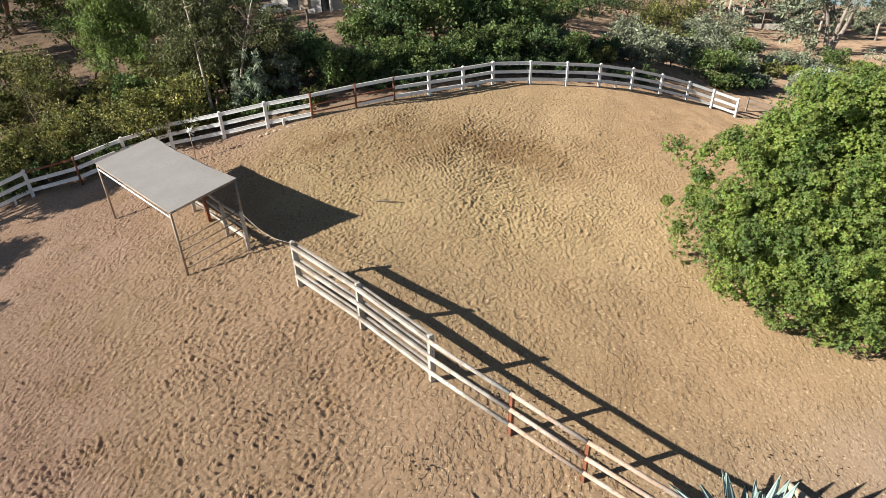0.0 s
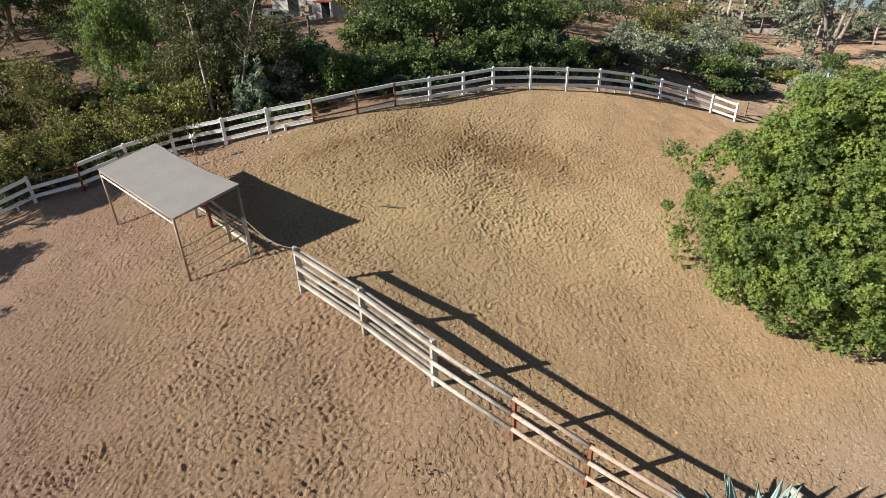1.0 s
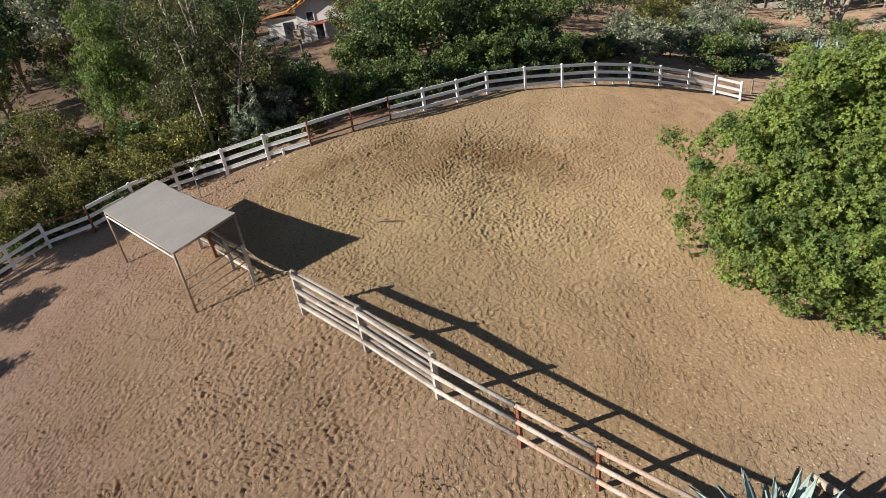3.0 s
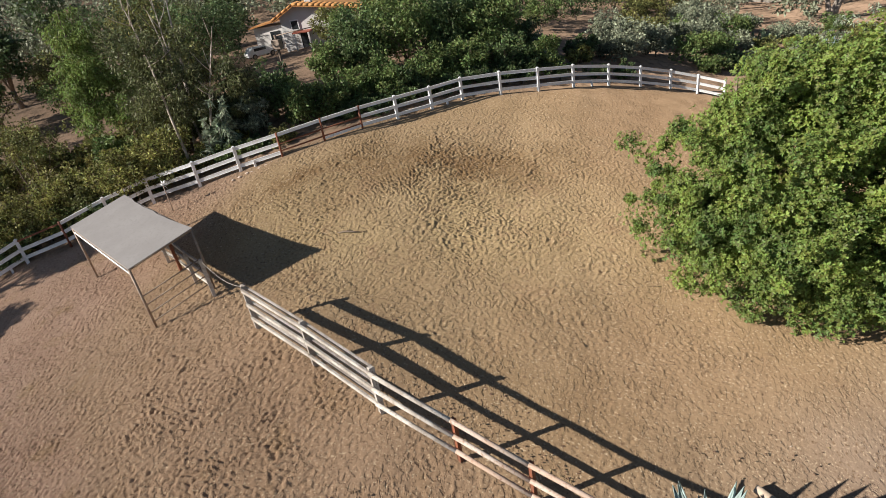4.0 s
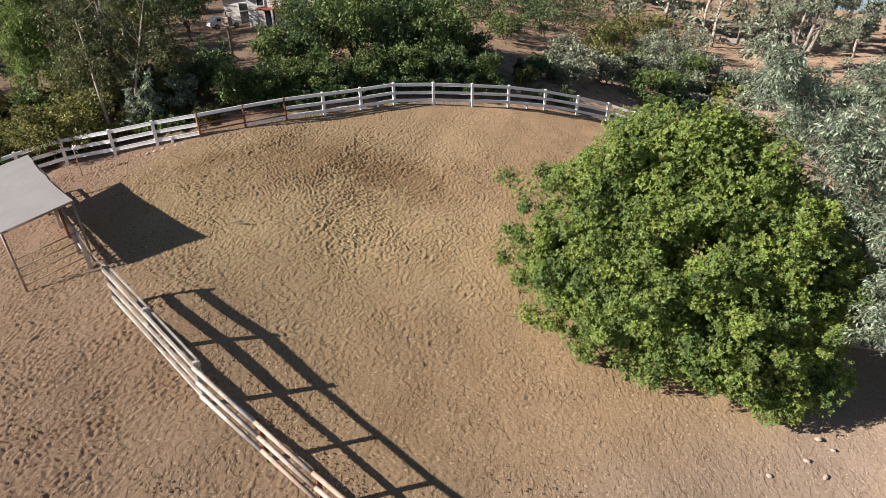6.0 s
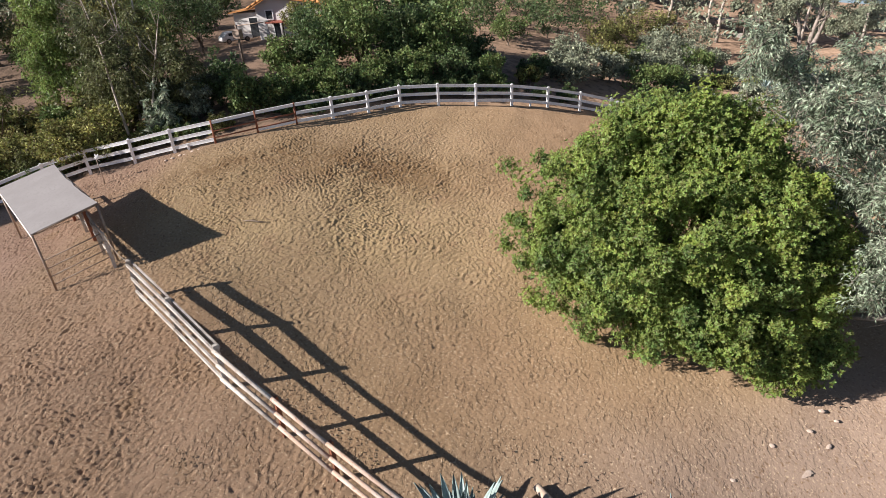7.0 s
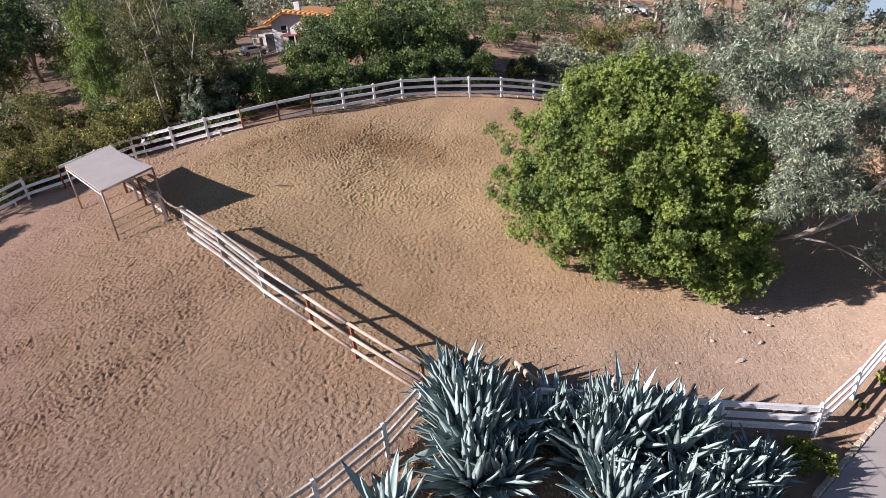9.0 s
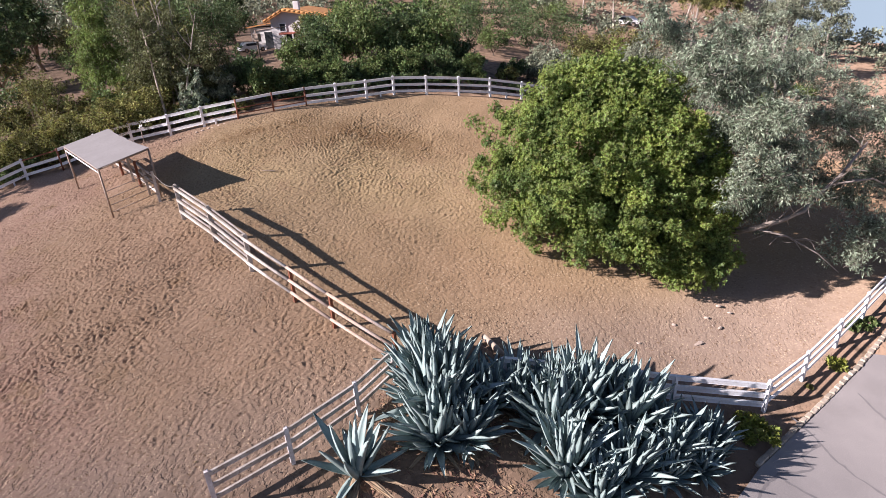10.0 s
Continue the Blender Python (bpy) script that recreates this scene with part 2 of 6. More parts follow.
# trails: prints one after another along slow curves
tx, ty, ta = [], [], []
for k in range(230):
    x, y, a = rng.normal(-4.0, 6.0), rng.normal(16, 6.5), rng.uniform(0, 6.3)
    bend = rng.normal(0, 0.05)
    for j in range(int(rng.uniform(10, 46))):
        tx.append(x + rng.normal(0, 0.04)), ty.append(y + rng.normal(0, 0.04)), ta.append(a + rng.normal(0, 0.25))
        x, y, a = x + 0.2 * math.cos(a), y + 0.2 * math.sin(a), a + bend + rng.normal(0, 0.05)
TRAIL = len(tx)
px, py, turn = np.r_[px, np.clip(tx, -19, 17)], np.r_[py, np.clip(ty, -3, 35.5)], np.r_[turn, ta]
long_, wide_ = np.r_[long_, rng.uniform(0.09, 0.17, TRAIL)], np.r_[wide_, rng.uniform(0.04, 0.06, TRAIL)]
PITS += TRAIL
bend_ = rng.normal(0.5, 0.7, PITS)
busy = lattice(px * 0.22, py * 0.22, 3) * 0.6 + lattice(px * 0.5 + 5, py * 0.5, 4) * 0.4 + 0.8 * np.exp(-((px + 4.0) / 6.0) ** 2 - ((py - 19.5) / 5.5) ** 2) + 0.4 * np.exp(-((px + 5) / 9) ** 2 - ((py - 6.5) / 5) ** 2)
quiet = flatness(px, py)
trodden = np.clip(1.9 * (lattice(px * 0.7, py * 0.7, 31) * 0.6 + lattice(px * 1.7, py * 1.7, 32) * 0.4) - 0.2, 0.42, 1.25)
deep = (0.007 + 0.02 * rng.random(PITS) ** 1.4) * np.clip(0.42 + 1.0 * busy, 0.45, 1.45) * trodden * (1 - 0.5 * quiet) * (py < np.interp(px, fence_x, fence_y) - 0.4)
deep[-TRAIL:] *= 0.75
ox, oy = int(np.searchsorted(gx, WEST - 1e-6)), int(np.searchsorted(gy, SOUTH - 1e-6))
span_x, span_y = int((EAST - WEST) / STEP), int((NORTH - SOUTH) / STEP)
SCUFF = 0.034
R = 7
PRINTS = np.zeros_like(GZ)
ky, kx = np.mgrid[-R:R + 1, -R:R + 1]
for k in range(PITS):
    if deep[k] < 0.004:
        continue
    i, j = oy + round((py[k] - SOUTH) / STEP), ox + round((px[k] - WEST) / STEP)
    if i < oy or j < ox or i > oy + span_y or j > ox + span_x:
        continue
    dx, dy = gx[j + kx] - px[k], gy[i + ky] - py[k]
    a, c = math.cos(turn[k]), math.sin(turn[k])
    u, w = (dx * a + dy * c) / long_[k], (dy * a - dx * c) / wide_[k]
    w = w + bend_[k] * u * u
    PRINTS[i - R:i + R + 1, j - R:j + R + 1] += deep[k] * (0.75 * np.exp(-u * u - (w - 1.9) ** 2) - np.exp(-u * u - w * w))
GZ = GZ + inside * np.where(PRINTS < 0, -0.034 * np.tanh(-PRINTS / 0.034), PRINTS)


def scuffs(ni, nj, step, heading, wave, band, reach, seed):
    """Waves of trodden soil: ridges of about one width, drawn out along a heading that drifts."""
    white = np.fft.fft2(np.random.default_rng(seed).normal(size=(ni, nj)))
    fy, fx = np.meshgrid(np.fft.fftfreq(ni, step), np.fft.fftfreq(nj, step), indexing="ij")
    total, weight = np.zeros((ni, nj)), np.zeros((ni, nj))
    for k in range(8):
        a = math.pi * k / 8
        along, across = fx * math.cos(a) + fy * math.sin(a), fy * math.cos(a) - fx * math.sin(a)
        h = np.fft.ifft2(white * np.exp(-((np.abs(across) - 1 / wave) / band) ** 2 - (along * reach) ** 2)).real
        w = np.exp(3.0 * (np.cos(2 * (heading - a)) - 1))
        total, weight = total + w * h / h.std(), weight + w * w
    return total / np.sqrt(weight)


block = (slice(oy, oy + span_y + 1), slice(ox, ox + span_x + 1))
bx, by = GX[block], GY[block]
heading = 5.5 * lattice(bx * 0.16, by * 0.16, 21) + 1.6 * lattice(bx * 0.6, by * 0.6, 22)
stroke = scuffs(*bx.shape, STEP, heading, 0.145, 2.8, 0.17, 5)
stroke = 0.62 * stroke + 0.45 * scuffs(*bx.shape, STEP, heading + 1.2, 0.25, 2.2, 0.17, 6) + 0.55 * scuffs(*bx.shape, STEP, 7 * lattice(bx * 1.7, by * 1.7, 23), 0.17, 3.0, 0.13, 8)
stroke = np.tanh(0.8 * stroke)
worn = np.clip(1.9 * (lattice(bx * 0.5, by * 0.5, 31) * 0.55 + lattice(bx * 1.3, by * 1.3, 32) * 0.45) - 0.3, 0.25, 1.3) * np.clip(0.55 + 0.7 * np.exp(-((bx + 7) / 6) ** 2 - ((by - 5) / 5) ** 2) + 0.9 * np.exp(-((bx + 4.0) / 5.5) ** 2 - ((by - 19.5) / 3.6) ** 2), 0, 1.5)
rim = np.minimum.reduce([bx - WEST, EAST - bx, by - SOUTH, NORTH - by])
GZ[block] += SCUFF * stroke * worn * inside[block] * (1 - 0.62 * level[block]) * (1 - 0.6 / (1 + np.exp(-np.clip((by - 26.5) / 0.8, -50, 50)))) * (1 - 0.5 * pale[block]) * np.clip(rim / 0.6, 0, 1)
outer = (1 - inside) * np.clip((GY - 8) / 10, 0, 1) * (np.hypot(GX, GY - 20) < 150)
GZ = GZ + outer * 0.5 * (lattice(GX * 0.12, GY * 0.12, 8) - 0.5)
ni, nj = GX.shape
idx = np.arange(ni * nj).reshape(ni, nj)
faces = np.stack([idx[:-1, :-1], idx[:-1, 1:], idx[1:, 1:], idx[1:, :-1]], -1).reshape(-1, 4)


def ground_material():
    m = bpy.data.materials.new("dry_dirt")
    m.use_nodes = True
    n, l = m.node_tree.nodes, m.node_tree.links
    b = n["Principled BSDF"]
    b.inputs["Roughness"].default_value = 0.95
    b.inputs["Specular IOR Level"].default_value = 0.15
    co = n.new("ShaderNodeTexCoord").outputs["Object"]

    def noise_at(scale, detail=5, rough=0.55):
        t = n.new("ShaderNodeTexNoise")
        t.inputs["Scale"].default_value, t.inputs["Detail"].default_value, t.inputs["Roughness"].default_value = scale, detail, rough
        l.new(co, t.inputs["Vector"])
        return t.outputs["Fac"]

    def ramp(v, lo, hi):
        r = n.new("ShaderNodeMapRange")
        r.inputs["From Min"].default_value, r.inputs["From Max"].default_value = lo, hi
        l.new(v, r.inputs["Value"])
        return r.outputs[0]

    def blend(f, a, c):
        x = n.new("ShaderNodeMix")
        x.data_type = "RGBA"
        l.new(f, x.inputs["Factor"])
        for s, v in (("A", a), ("B", c)):
            if isinstance(v, tuple):
                x.inputs[s].default_value = (*v, 1)
            else:
                l.new(v, x.inputs[s])
        return x.outputs["Result"]

    def field(name):
        t = n.new("ShaderNodeAttribute")
        t.attribute_name = name
        return t.outputs["Fac"]

    dust = field("pale")
    tan = blend(ramp(noise_at(0.3), 0.38, 0.62), (0.343, 0.24, 0.137), (0.285, 0.194, 0.106))
    tan = blend(field("pink"), tan, blend(ramp(noise_at(0.45), 0.4, 0.6), (0.375, 0.245, 0.176), (0.345, 0.22, 0.153)))
    tan = blend(field("straw"), tan, (0.402, 0.297, 0.156))
    tan = blend(field("damp"), tan, (0.205, 0.124, 0.058))
    tan = blend(field("brown"), tan, blend(ramp(noise_at(0.9, 5), 0.4, 0.6), (0.325, 0.214, 0.126), (0.275, 0.178, 0.102)))
    tan = blend(ramp(noise_at(0.7, 6, 0.65), 0.55, 0.72), tan, (0.30, 0.195, 0.11))
    tan = blend(ramp(noise_at(5.0, 6, 0.75), 0.55, 0.70), tan, (0.24, 0.155, 0.09))
    tan = blend(dust, tan, blend(ramp(noise_at(1.2, 6, 0.6), 0.4, 0.65), (0.303, 0.224, 0.17), (0.262, 0.19, 0.142)))
    tan = blend(ramp(noise_at(9.0, 3, 0.6), 0.585, 0.67), tan, (0.19, 0.12, 0.073))
    tan = blend(ramp(noise_at(17.0, 3, 0.6), 0.60, 0.68), tan, (0.60, 0.47, 0.32))
    dirt = blend(ramp(noise_at(0.22), 0.35, 0.65), (0.325, 0.22, 0.15), (0.235, 0.158, 0.108))
    dirt = blend(ramp(noise_at(1.6, 6, 0.65), 0.48, 0.66), dirt, (0.13, 0.09, 0.06))
    b.inputs["Diffuse Roughness"].default_value = 1.0
    l.new(blend(field("zone"), dirt, tan), b.inputs["Base Color"])
    # clods and scuffs, their direction turned by a slow swirl
    swirl = n.new("ShaderNodeTexNoise")
    swirl.inputs["Scale"].default_value, swirl.inputs["Detail"].default_value = 0.3, 1
    l.new(co, swirl.inputs["Vector"])
    drawn = n.new("ShaderNodeVectorMath")
    drawn.operation, drawn.inputs[1].default_value = "MULTIPLY_ADD", (0.5, 0.5, 0)
    l.new(swirl.outputs["Color"], drawn.inputs[0])
    l.new(co, drawn.inputs[2])
    turned = n.new("ShaderNodeMapping")
    turned.inputs["Rotation"].default_value, turned.inputs["Scale"].default_value = (0, 0, 0.5), (1.0, 0.8, 1.0)
    l.new(drawn.outputs[0], turned.inputs["Vector"])
    ridge = n.new("ShaderNodeTexNoise")
    ridge.inputs["Scale"].default_value, ridge.inputs["Detail"].default_value, ridge.inputs["Roughness"].default_value = 6.5, 3, 0.55
    l.new(turned.outputs[0], ridge.inputs["Vector"])
    clod = n.new("ShaderNodeMapRange")
    clod.interpolation_type = "SMOOTHSTEP"
    clod.inputs["From Min"].default_value, clod.inputs["From Max"].default_value = 0.40, 0.56
    l.new(ridge.outputs["Fac"], clod.inputs["Value"])
    ease = n.new("ShaderNodeMapRange")
    ease.inputs["To Min"].default_value, ease.inputs["To Max"].default_value = 1.0, 0.55
    l.new(field("level"), ease.inputs["Value"])
    trodden = n.new("ShaderNodeMath")
    trodden.operation = "MULTIPLY"
    l.new(ease.outputs[0], trodden.inputs[0])
    patch = n.new("ShaderNodeMapRange")
    patch.inputs["From Min"].default_value, patch.inputs["From Max"].default_value, patch.inputs["To Min"].default_value = 0.38, 0.6, 0.4
    l.new(noise_at(0.9, 5, 0.65), patch.inputs["Value"])
    l.new(patch.outputs[0], trodden.inputs[1])
    bp = n.new("ShaderNodeBump")
    bp.inputs["Distance"].default_value = 0.026
    l.new(trodden.outputs[0], bp.inputs["Strength"])
    l.new(clod.outputs[0], bp.inputs["Height"])
    grit = n.new("ShaderNodeBump")
    grit.inputs["Strength"].default_value, grit.inputs["Distance"].default_value = 0.6, 0.011
    l.new(noise_at(16.0, 3, 0.6), grit.inputs["Height"])
    l.new(bp.outputs[0], grit.inputs["Normal"])
    l.new(grit.outputs[0], b.inputs["Normal"])
    return m


M_GROUND = ground_material()
ground_mesh = quads("ground", np.stack([GX, GY, GZ], -1).reshape(-1, 3), faces, M_GROUND, True)
for key, field in (("zone", inside), ("pale", pale), ("pink", np.maximum(1 / (1 + np.exp(np.clip((np.minimum(GY - 6.4 + 0.58 * (GX + 6.7), (GX + 10.8) * 0.9) + 3 * (churn - 0.5)) / 0.8, -50, 50))), 0.5 / (1 + np.exp(np.clip((GX + 2.2 * (GY - 9.5) - 1.5) / 1.5, -50, 50))))), ("straw", np.exp(-((GX + 2.5) / 7) ** 2 - ((GY - 18) / 4.5) ** 2) * np.clip(churn * 1.2 + 0.1, 0, 0.85)), ("level", level), ("brown", 1 / (1 + np.exp(-np.clip((GX + 0.6 * (GY - 30) - 2 + 2 * (churn - 0.5)) / 1.5, -50, 50))) / (1 + np.exp(-np.clip((GY - 22) / 2, -50, 50))) + 0.75 * np.exp(-((GX - 6.5) / 4.8) ** 2 - ((GY - 12.8) / 3.6) ** 2)), ("damp", np.clip(np.exp(-((GX + 2.0) / 4.6) ** 2 - ((GY - 22.4 - 0.25 * GX) / 1.9) ** 2) + 0.8 * np.exp(-((GX + 8.5) / 2.6) ** 2 - ((GY - 19.2 - 0.8 * (GX + 8.5)) / 0.9) ** 2), 0, 1) * np.clip(lattice(GX * 0.9, GY * 0.9, 61) * 1.4 + lattice(GX * 4.2, GY * 4.2, 62) * 1.7 - 0.8, 0, 1))):
    ground_mesh.attributes.new(key, "FLOAT", "POINT").data.foreach_set("value", field.astype(np.float32).ravel())
tagged(new("ground", ground_mesh), "tan hoof-marked riding arena dirt running into reddish hillside soil", "ground", kind="structure")


# ------------------------------------------------------------ mesh helpers
def part(name, bm, material, parent=None, label=""):
    me = bpy.data.meshes.new(name)
    bm.to_mesh(me)
    bm.free()
    me.materials.append(material)
    ob = new(name, me)
    if parent:
        ob.parent = parent
    return tagged(ob, label)


def empty(name, label, category, at=(0, 0, 0), group=""):
    ob = new(name)
    ob.empty_display_size = 0.2
    ob.location = at
    return tagged(ob, label, category, group)


def beam(bm, a, b, w, h, bevel=0.008, up=(0, 0, 1)):
    """A bar with bevelled edges from a to b, w wide and h high."""
    a, b = Vector(a), Vector(b)
    ahead = (b - a).normalized()
    side = ahead.cross(Vector(up))
    side = side.normalized() if side.length > 1e-4 else Vector((1, 0, 0))
    top = side.cross(ahead).normalized()
    made = bmesh.ops.create_cube(bm, size=1.0)["verts"]
    for v in made:
        v.co = (a + b) / 2 + ahead * v.co.x * (b - a).length + side * v.co.y * w + top * v.co.z * h
    if bevel:
        es = list({e for v in made for e in v.link_edges})
        bmesh.ops.bevel(bm, geom=es, offset=bevel, segments=1, affect="EDGES")
    return made


def tube(bm, points, radii, sides=8, caps=True):
    """A round bar along points; radii one per point."""
    rings = []
    pts = [Vector(p) for p in points]
    if not isinstance(radii, (list, tuple)):
        radii = [radii] * len(pts)
    for k, p in enumerate(pts):
        ahead = (pts[min(k + 1, len(pts) - 1)] - pts[max(k - 1, 0)]).normalized()
        side = ahead.cross(Vector((0.13, 0.21, 0.97)) if abs(ahead.z) < 0.95 else Vector((1, 0, 0))).normalized()
        up = ahead.cross(side)
        rings.append([bm.verts.new(p + (side * math.cos(2 * math.pi * s / sides) + up * math.sin(2 * math.pi * s / sides)) * radii[k]) for s in range(sides)])
    for r1, r2 in zip(rings, rings[1:]):
        for s in range(sides):
            f = bm.faces.new((r1[s], r1[(s + 1) % sides], r2[(s + 1) % sides], r2[s]))
            f.smooth = True
    if caps:
        bm.faces.new(rings[0][::-1])
        bm.faces.new(rings[-1])


def at_ground(x, y, h=0.0):
    return Vector((x, y, gz(x, y) + h))


# ------------------------------------------------------------ fences
def post_square(parent, x, y, h, w, material, cap=True, label="", lean=(0, 0)):
    bm = bmesh.new()
    foot = at_ground(x, y, -0.15)
    top = at_ground(x, y, h) + Vector((lean[0], lean[1], 0))
    beam(bm, foot, top, w, w, 0.012, up=(0.6, 0.8, 0))
    post = part("post", bm, material, parent, label)
    if cap:
        bm = bmesh.new()
        made = bmesh.ops.create_cone(bm, cap_ends=True, segments=4, radius1=w * 0.88, radius2=w * 0.1, depth=w * 0.45)["verts"]
        bmesh.ops.rotate(bm, verts=made, matrix=Matrix.Rotation(radians(45 + 37), 3, "Z"))
        bmesh.ops.translate(bm, verts=made, vec=top + Vector((0, 0, w * 0.22)))
        part("cap", bm, material, post)
    return post


def rail_between(parent, p, q, h, w, t, material, label="", sag=0.0, side=0.0):
    bm = bmesh.new()
    a, b = at_ground(*p, h), at_ground(*q, h + sag)
    off = (b - a).cross(Vector((0, 0, 1))).normalized() * side
    beam(bm, a + off, b + off, t, w, 0.01)
    return part("rail", bm, material, parent, label)


def far_fence():
    f = empty("arena_fence", "white three-rail vinyl fence curving along the dirt arena edge", "fence", at_ground(*FAR_FENCE[13]))
    f.location = (0, 0, 0)
    rusty = {3, 8, 9, 10}
    for k, (x, y) in enumerate(FAR_FENCE):
        if k in rusty:
            bm = bmesh.new()
            tube(bm, [at_ground(x, y, -0.1), at_ground(x, y, 1.2)], 0.05)
            part("post", bm, M_RUST, f, "rusty steel post")
        else:
            post_square(f, x, y, 1.2, 0.11, M_WHITE)
    for k, (p, q) in enumerate(zip(FAR_FENCE, FAR_FENCE[1:])):
        gate = k in (8, 9)
        rail_between(f, p, q, 1.10, 0.15 if k != 2 else 0.07, 0.045, M_RUST if k == 2 else M_WHITE, "rusty top rail" if k == 2 else "")
        if gate:
            for h in (0.35, 0.68):
                bm = bmesh.new()
                tube(bm, [at_ground(*p, h), at_ground(*q, h)], 0.035)
                part("rail", bm, M_RUST, f, "rusty pipe rail")
        else:
            rail_between(f, p, q, 0.68, 0.15, 0.045, M_WHITE)
        if k != 8:
            rail_between(f, p, q, 0.28, 0.15, 0.045, M_WHITE)
    for x, y in STUBS:
        bm = bmesh.new()
        beam(bm, at_ground(x, y, -0.1), at_ground(x, y, 0.34), 0.07, 0.07, 0.01, up=(0.6, 0.8, 0))
        part("prop", bm, M_WHITE, f, "short white prop under the lowest rail")
    return f


far_fence()

MID = [(-5.06, 11.2), (-2.6, 10.13), (-0.35, 9.24), (1.8, 8.62), (3.6, 8.1), (6.15, 7.42)]


def middle_fence():
    f = empty("dividing_fence", "weathered white three-rail fence across the arena dirt", "fence")
    for k, (x, y) in enumerate(MID):
        if k < 3:
            post_square(f, x, y, 1.5, 0.12, M_WEATHER, k == 0)
        else:
            bm = bmesh.new()
            beam(bm, at_ground(x, y, -0.1), at_ground(x, y, 1.34), 0.09, 0.09, 0.01, up=(0.4, 0.9, 0))
            part("post", bm, M_RUST, f, "rust-red steel post")
    for k, (p, q) in enumerate(zip(MID, MID[1:])):
        for h in (0.40, 0.88, 1.38):
            if k < 2:
                rail_between(f, p, q, h, 0.105, 0.04, M_WEATHER, side=0.085)
                rail_between(f, p, q, h - 0.02, 0.09, 0.04, M_WEATHER, side=-0.085)
            else:
                bm = bmesh.new()
                a, b = at_ground(*p, h), at_ground(*q, h)
                off = (b - a).cross(Vector((0, 0, 1))).normalized() * 0.11
                tube(bm, [a + off, (a + b) / 2 + off + Vector((0, 0, -0.01)), b + off], 0.055, 10)
                part("rail", bm, M_WEATHER if k == 2 else M_PEELED, f, "grey-white pipe rail" if k == 2 else "salmon pipe rail with peeling paint")
    return f


middle_fence()


# ------------------------------------------------------------ shelter
def shelter():
    s = empty("shade_shelter", "open steel shade shelter with a flat grey sheet roof", "shelter")
    nw, so, ea = Vector((-14.6, 13.98)), Vector((-9.1, 11.2)), Vector((-8.0, 13.0))
    no = nw + ea - so
    tops = {}
    for key, p, z in (("nw", nw, 3.9), ("so", so, 3.95), ("ea", ea, 4.4), ("no", no, 4.35)):
        tops[key] = Vector((p.x, p.y, z))
        bm = bmesh.new()
        tube(bm, [at_ground(p.x, p.y, -0.1), tops[key]], 0.04)
        part("post", bm, M_PIPE, s)
    bm = bmesh.new()
    mid = sum(tops.values(), Vector()) / 4
    rim = [tops["nw"], tops["so"], tops["ea"]]
    ragged = random.Random(5)
    for k in range(1, 14):
        q = k / 14
        rim.append(tops["ea"].lerp(tops["no"], q) + (tops["so"] - tops["ea"]).normalized() * (0.09 * math.sin(math.pi * q) + ragged.uniform(-0.025, 0.025)))
    rim.append(tops["no"])
    lo = [bm.verts.new(mid + (t - mid) * 1.03 + Vector((0, 0, 0.05))) for t in rim]
    hi = [bm.verts.new(v.co + Vector((0, 0, 0.03))) for v in lo]
    for k in range(len(rim)):
        bm.faces.new((lo[k], lo[(k + 1) % len(rim)], hi[(k + 1) % len(rim)], hi[k]))
    bm.faces.new(lo[::-1]), bm.faces.new(hi)
    bmesh.ops.recalc_face_normals(bm, faces=bm.faces)
    part("roof_sheet", bm, M_ROOF, s, "flat grey sheet roof with one ragged edge")
    for a, b in (("nw", "so"), ("so", "ea"), ("ea", "no"), ("no", "nw")):
        bm = bmesh.new()
        tube(bm, [tops[a], tops[b]], 0.035)
        part("roof_beam", bm, M_PIPE, s)
    bm = bmesh.new()
    drop = Vector((0, 0, -0.16))
    tube(bm, [tops["nw"] + drop, tops["so"] + drop], 0.03)
    part("roof_beam", bm, M_WHITE, s, "white lower edge pipe")
    for k in range(8):
        a = tops["nw"].lerp(tops["so"], (k + 0.5) / 8)
        bm = bmesh.new()
        tube(bm, [a, a + drop], 0.015, 6)
        part("strut", bm, M_PIPE, s)
    for k in range(5):
        t = (k + 0.5) / 5
        bm = bmesh.new()
        tube(bm, [tops["nw"].lerp(tops["so"], t), tops["no"].lerp(tops["ea"], t)], 0.025, 6)
        part("purlin", bm, M_PIPE, s)
    for h in (0.3, 0.62, 0.94, 1.26):
        bm = bmesh.new()
        tube(bm, [at_ground(so.x, so.y, h), at_ground(ea.x, ea.y, h)], 0.02, 6)
        part("rail", bm, M_PIPE, s, "thin steel panel rail")
    return s


shelter()


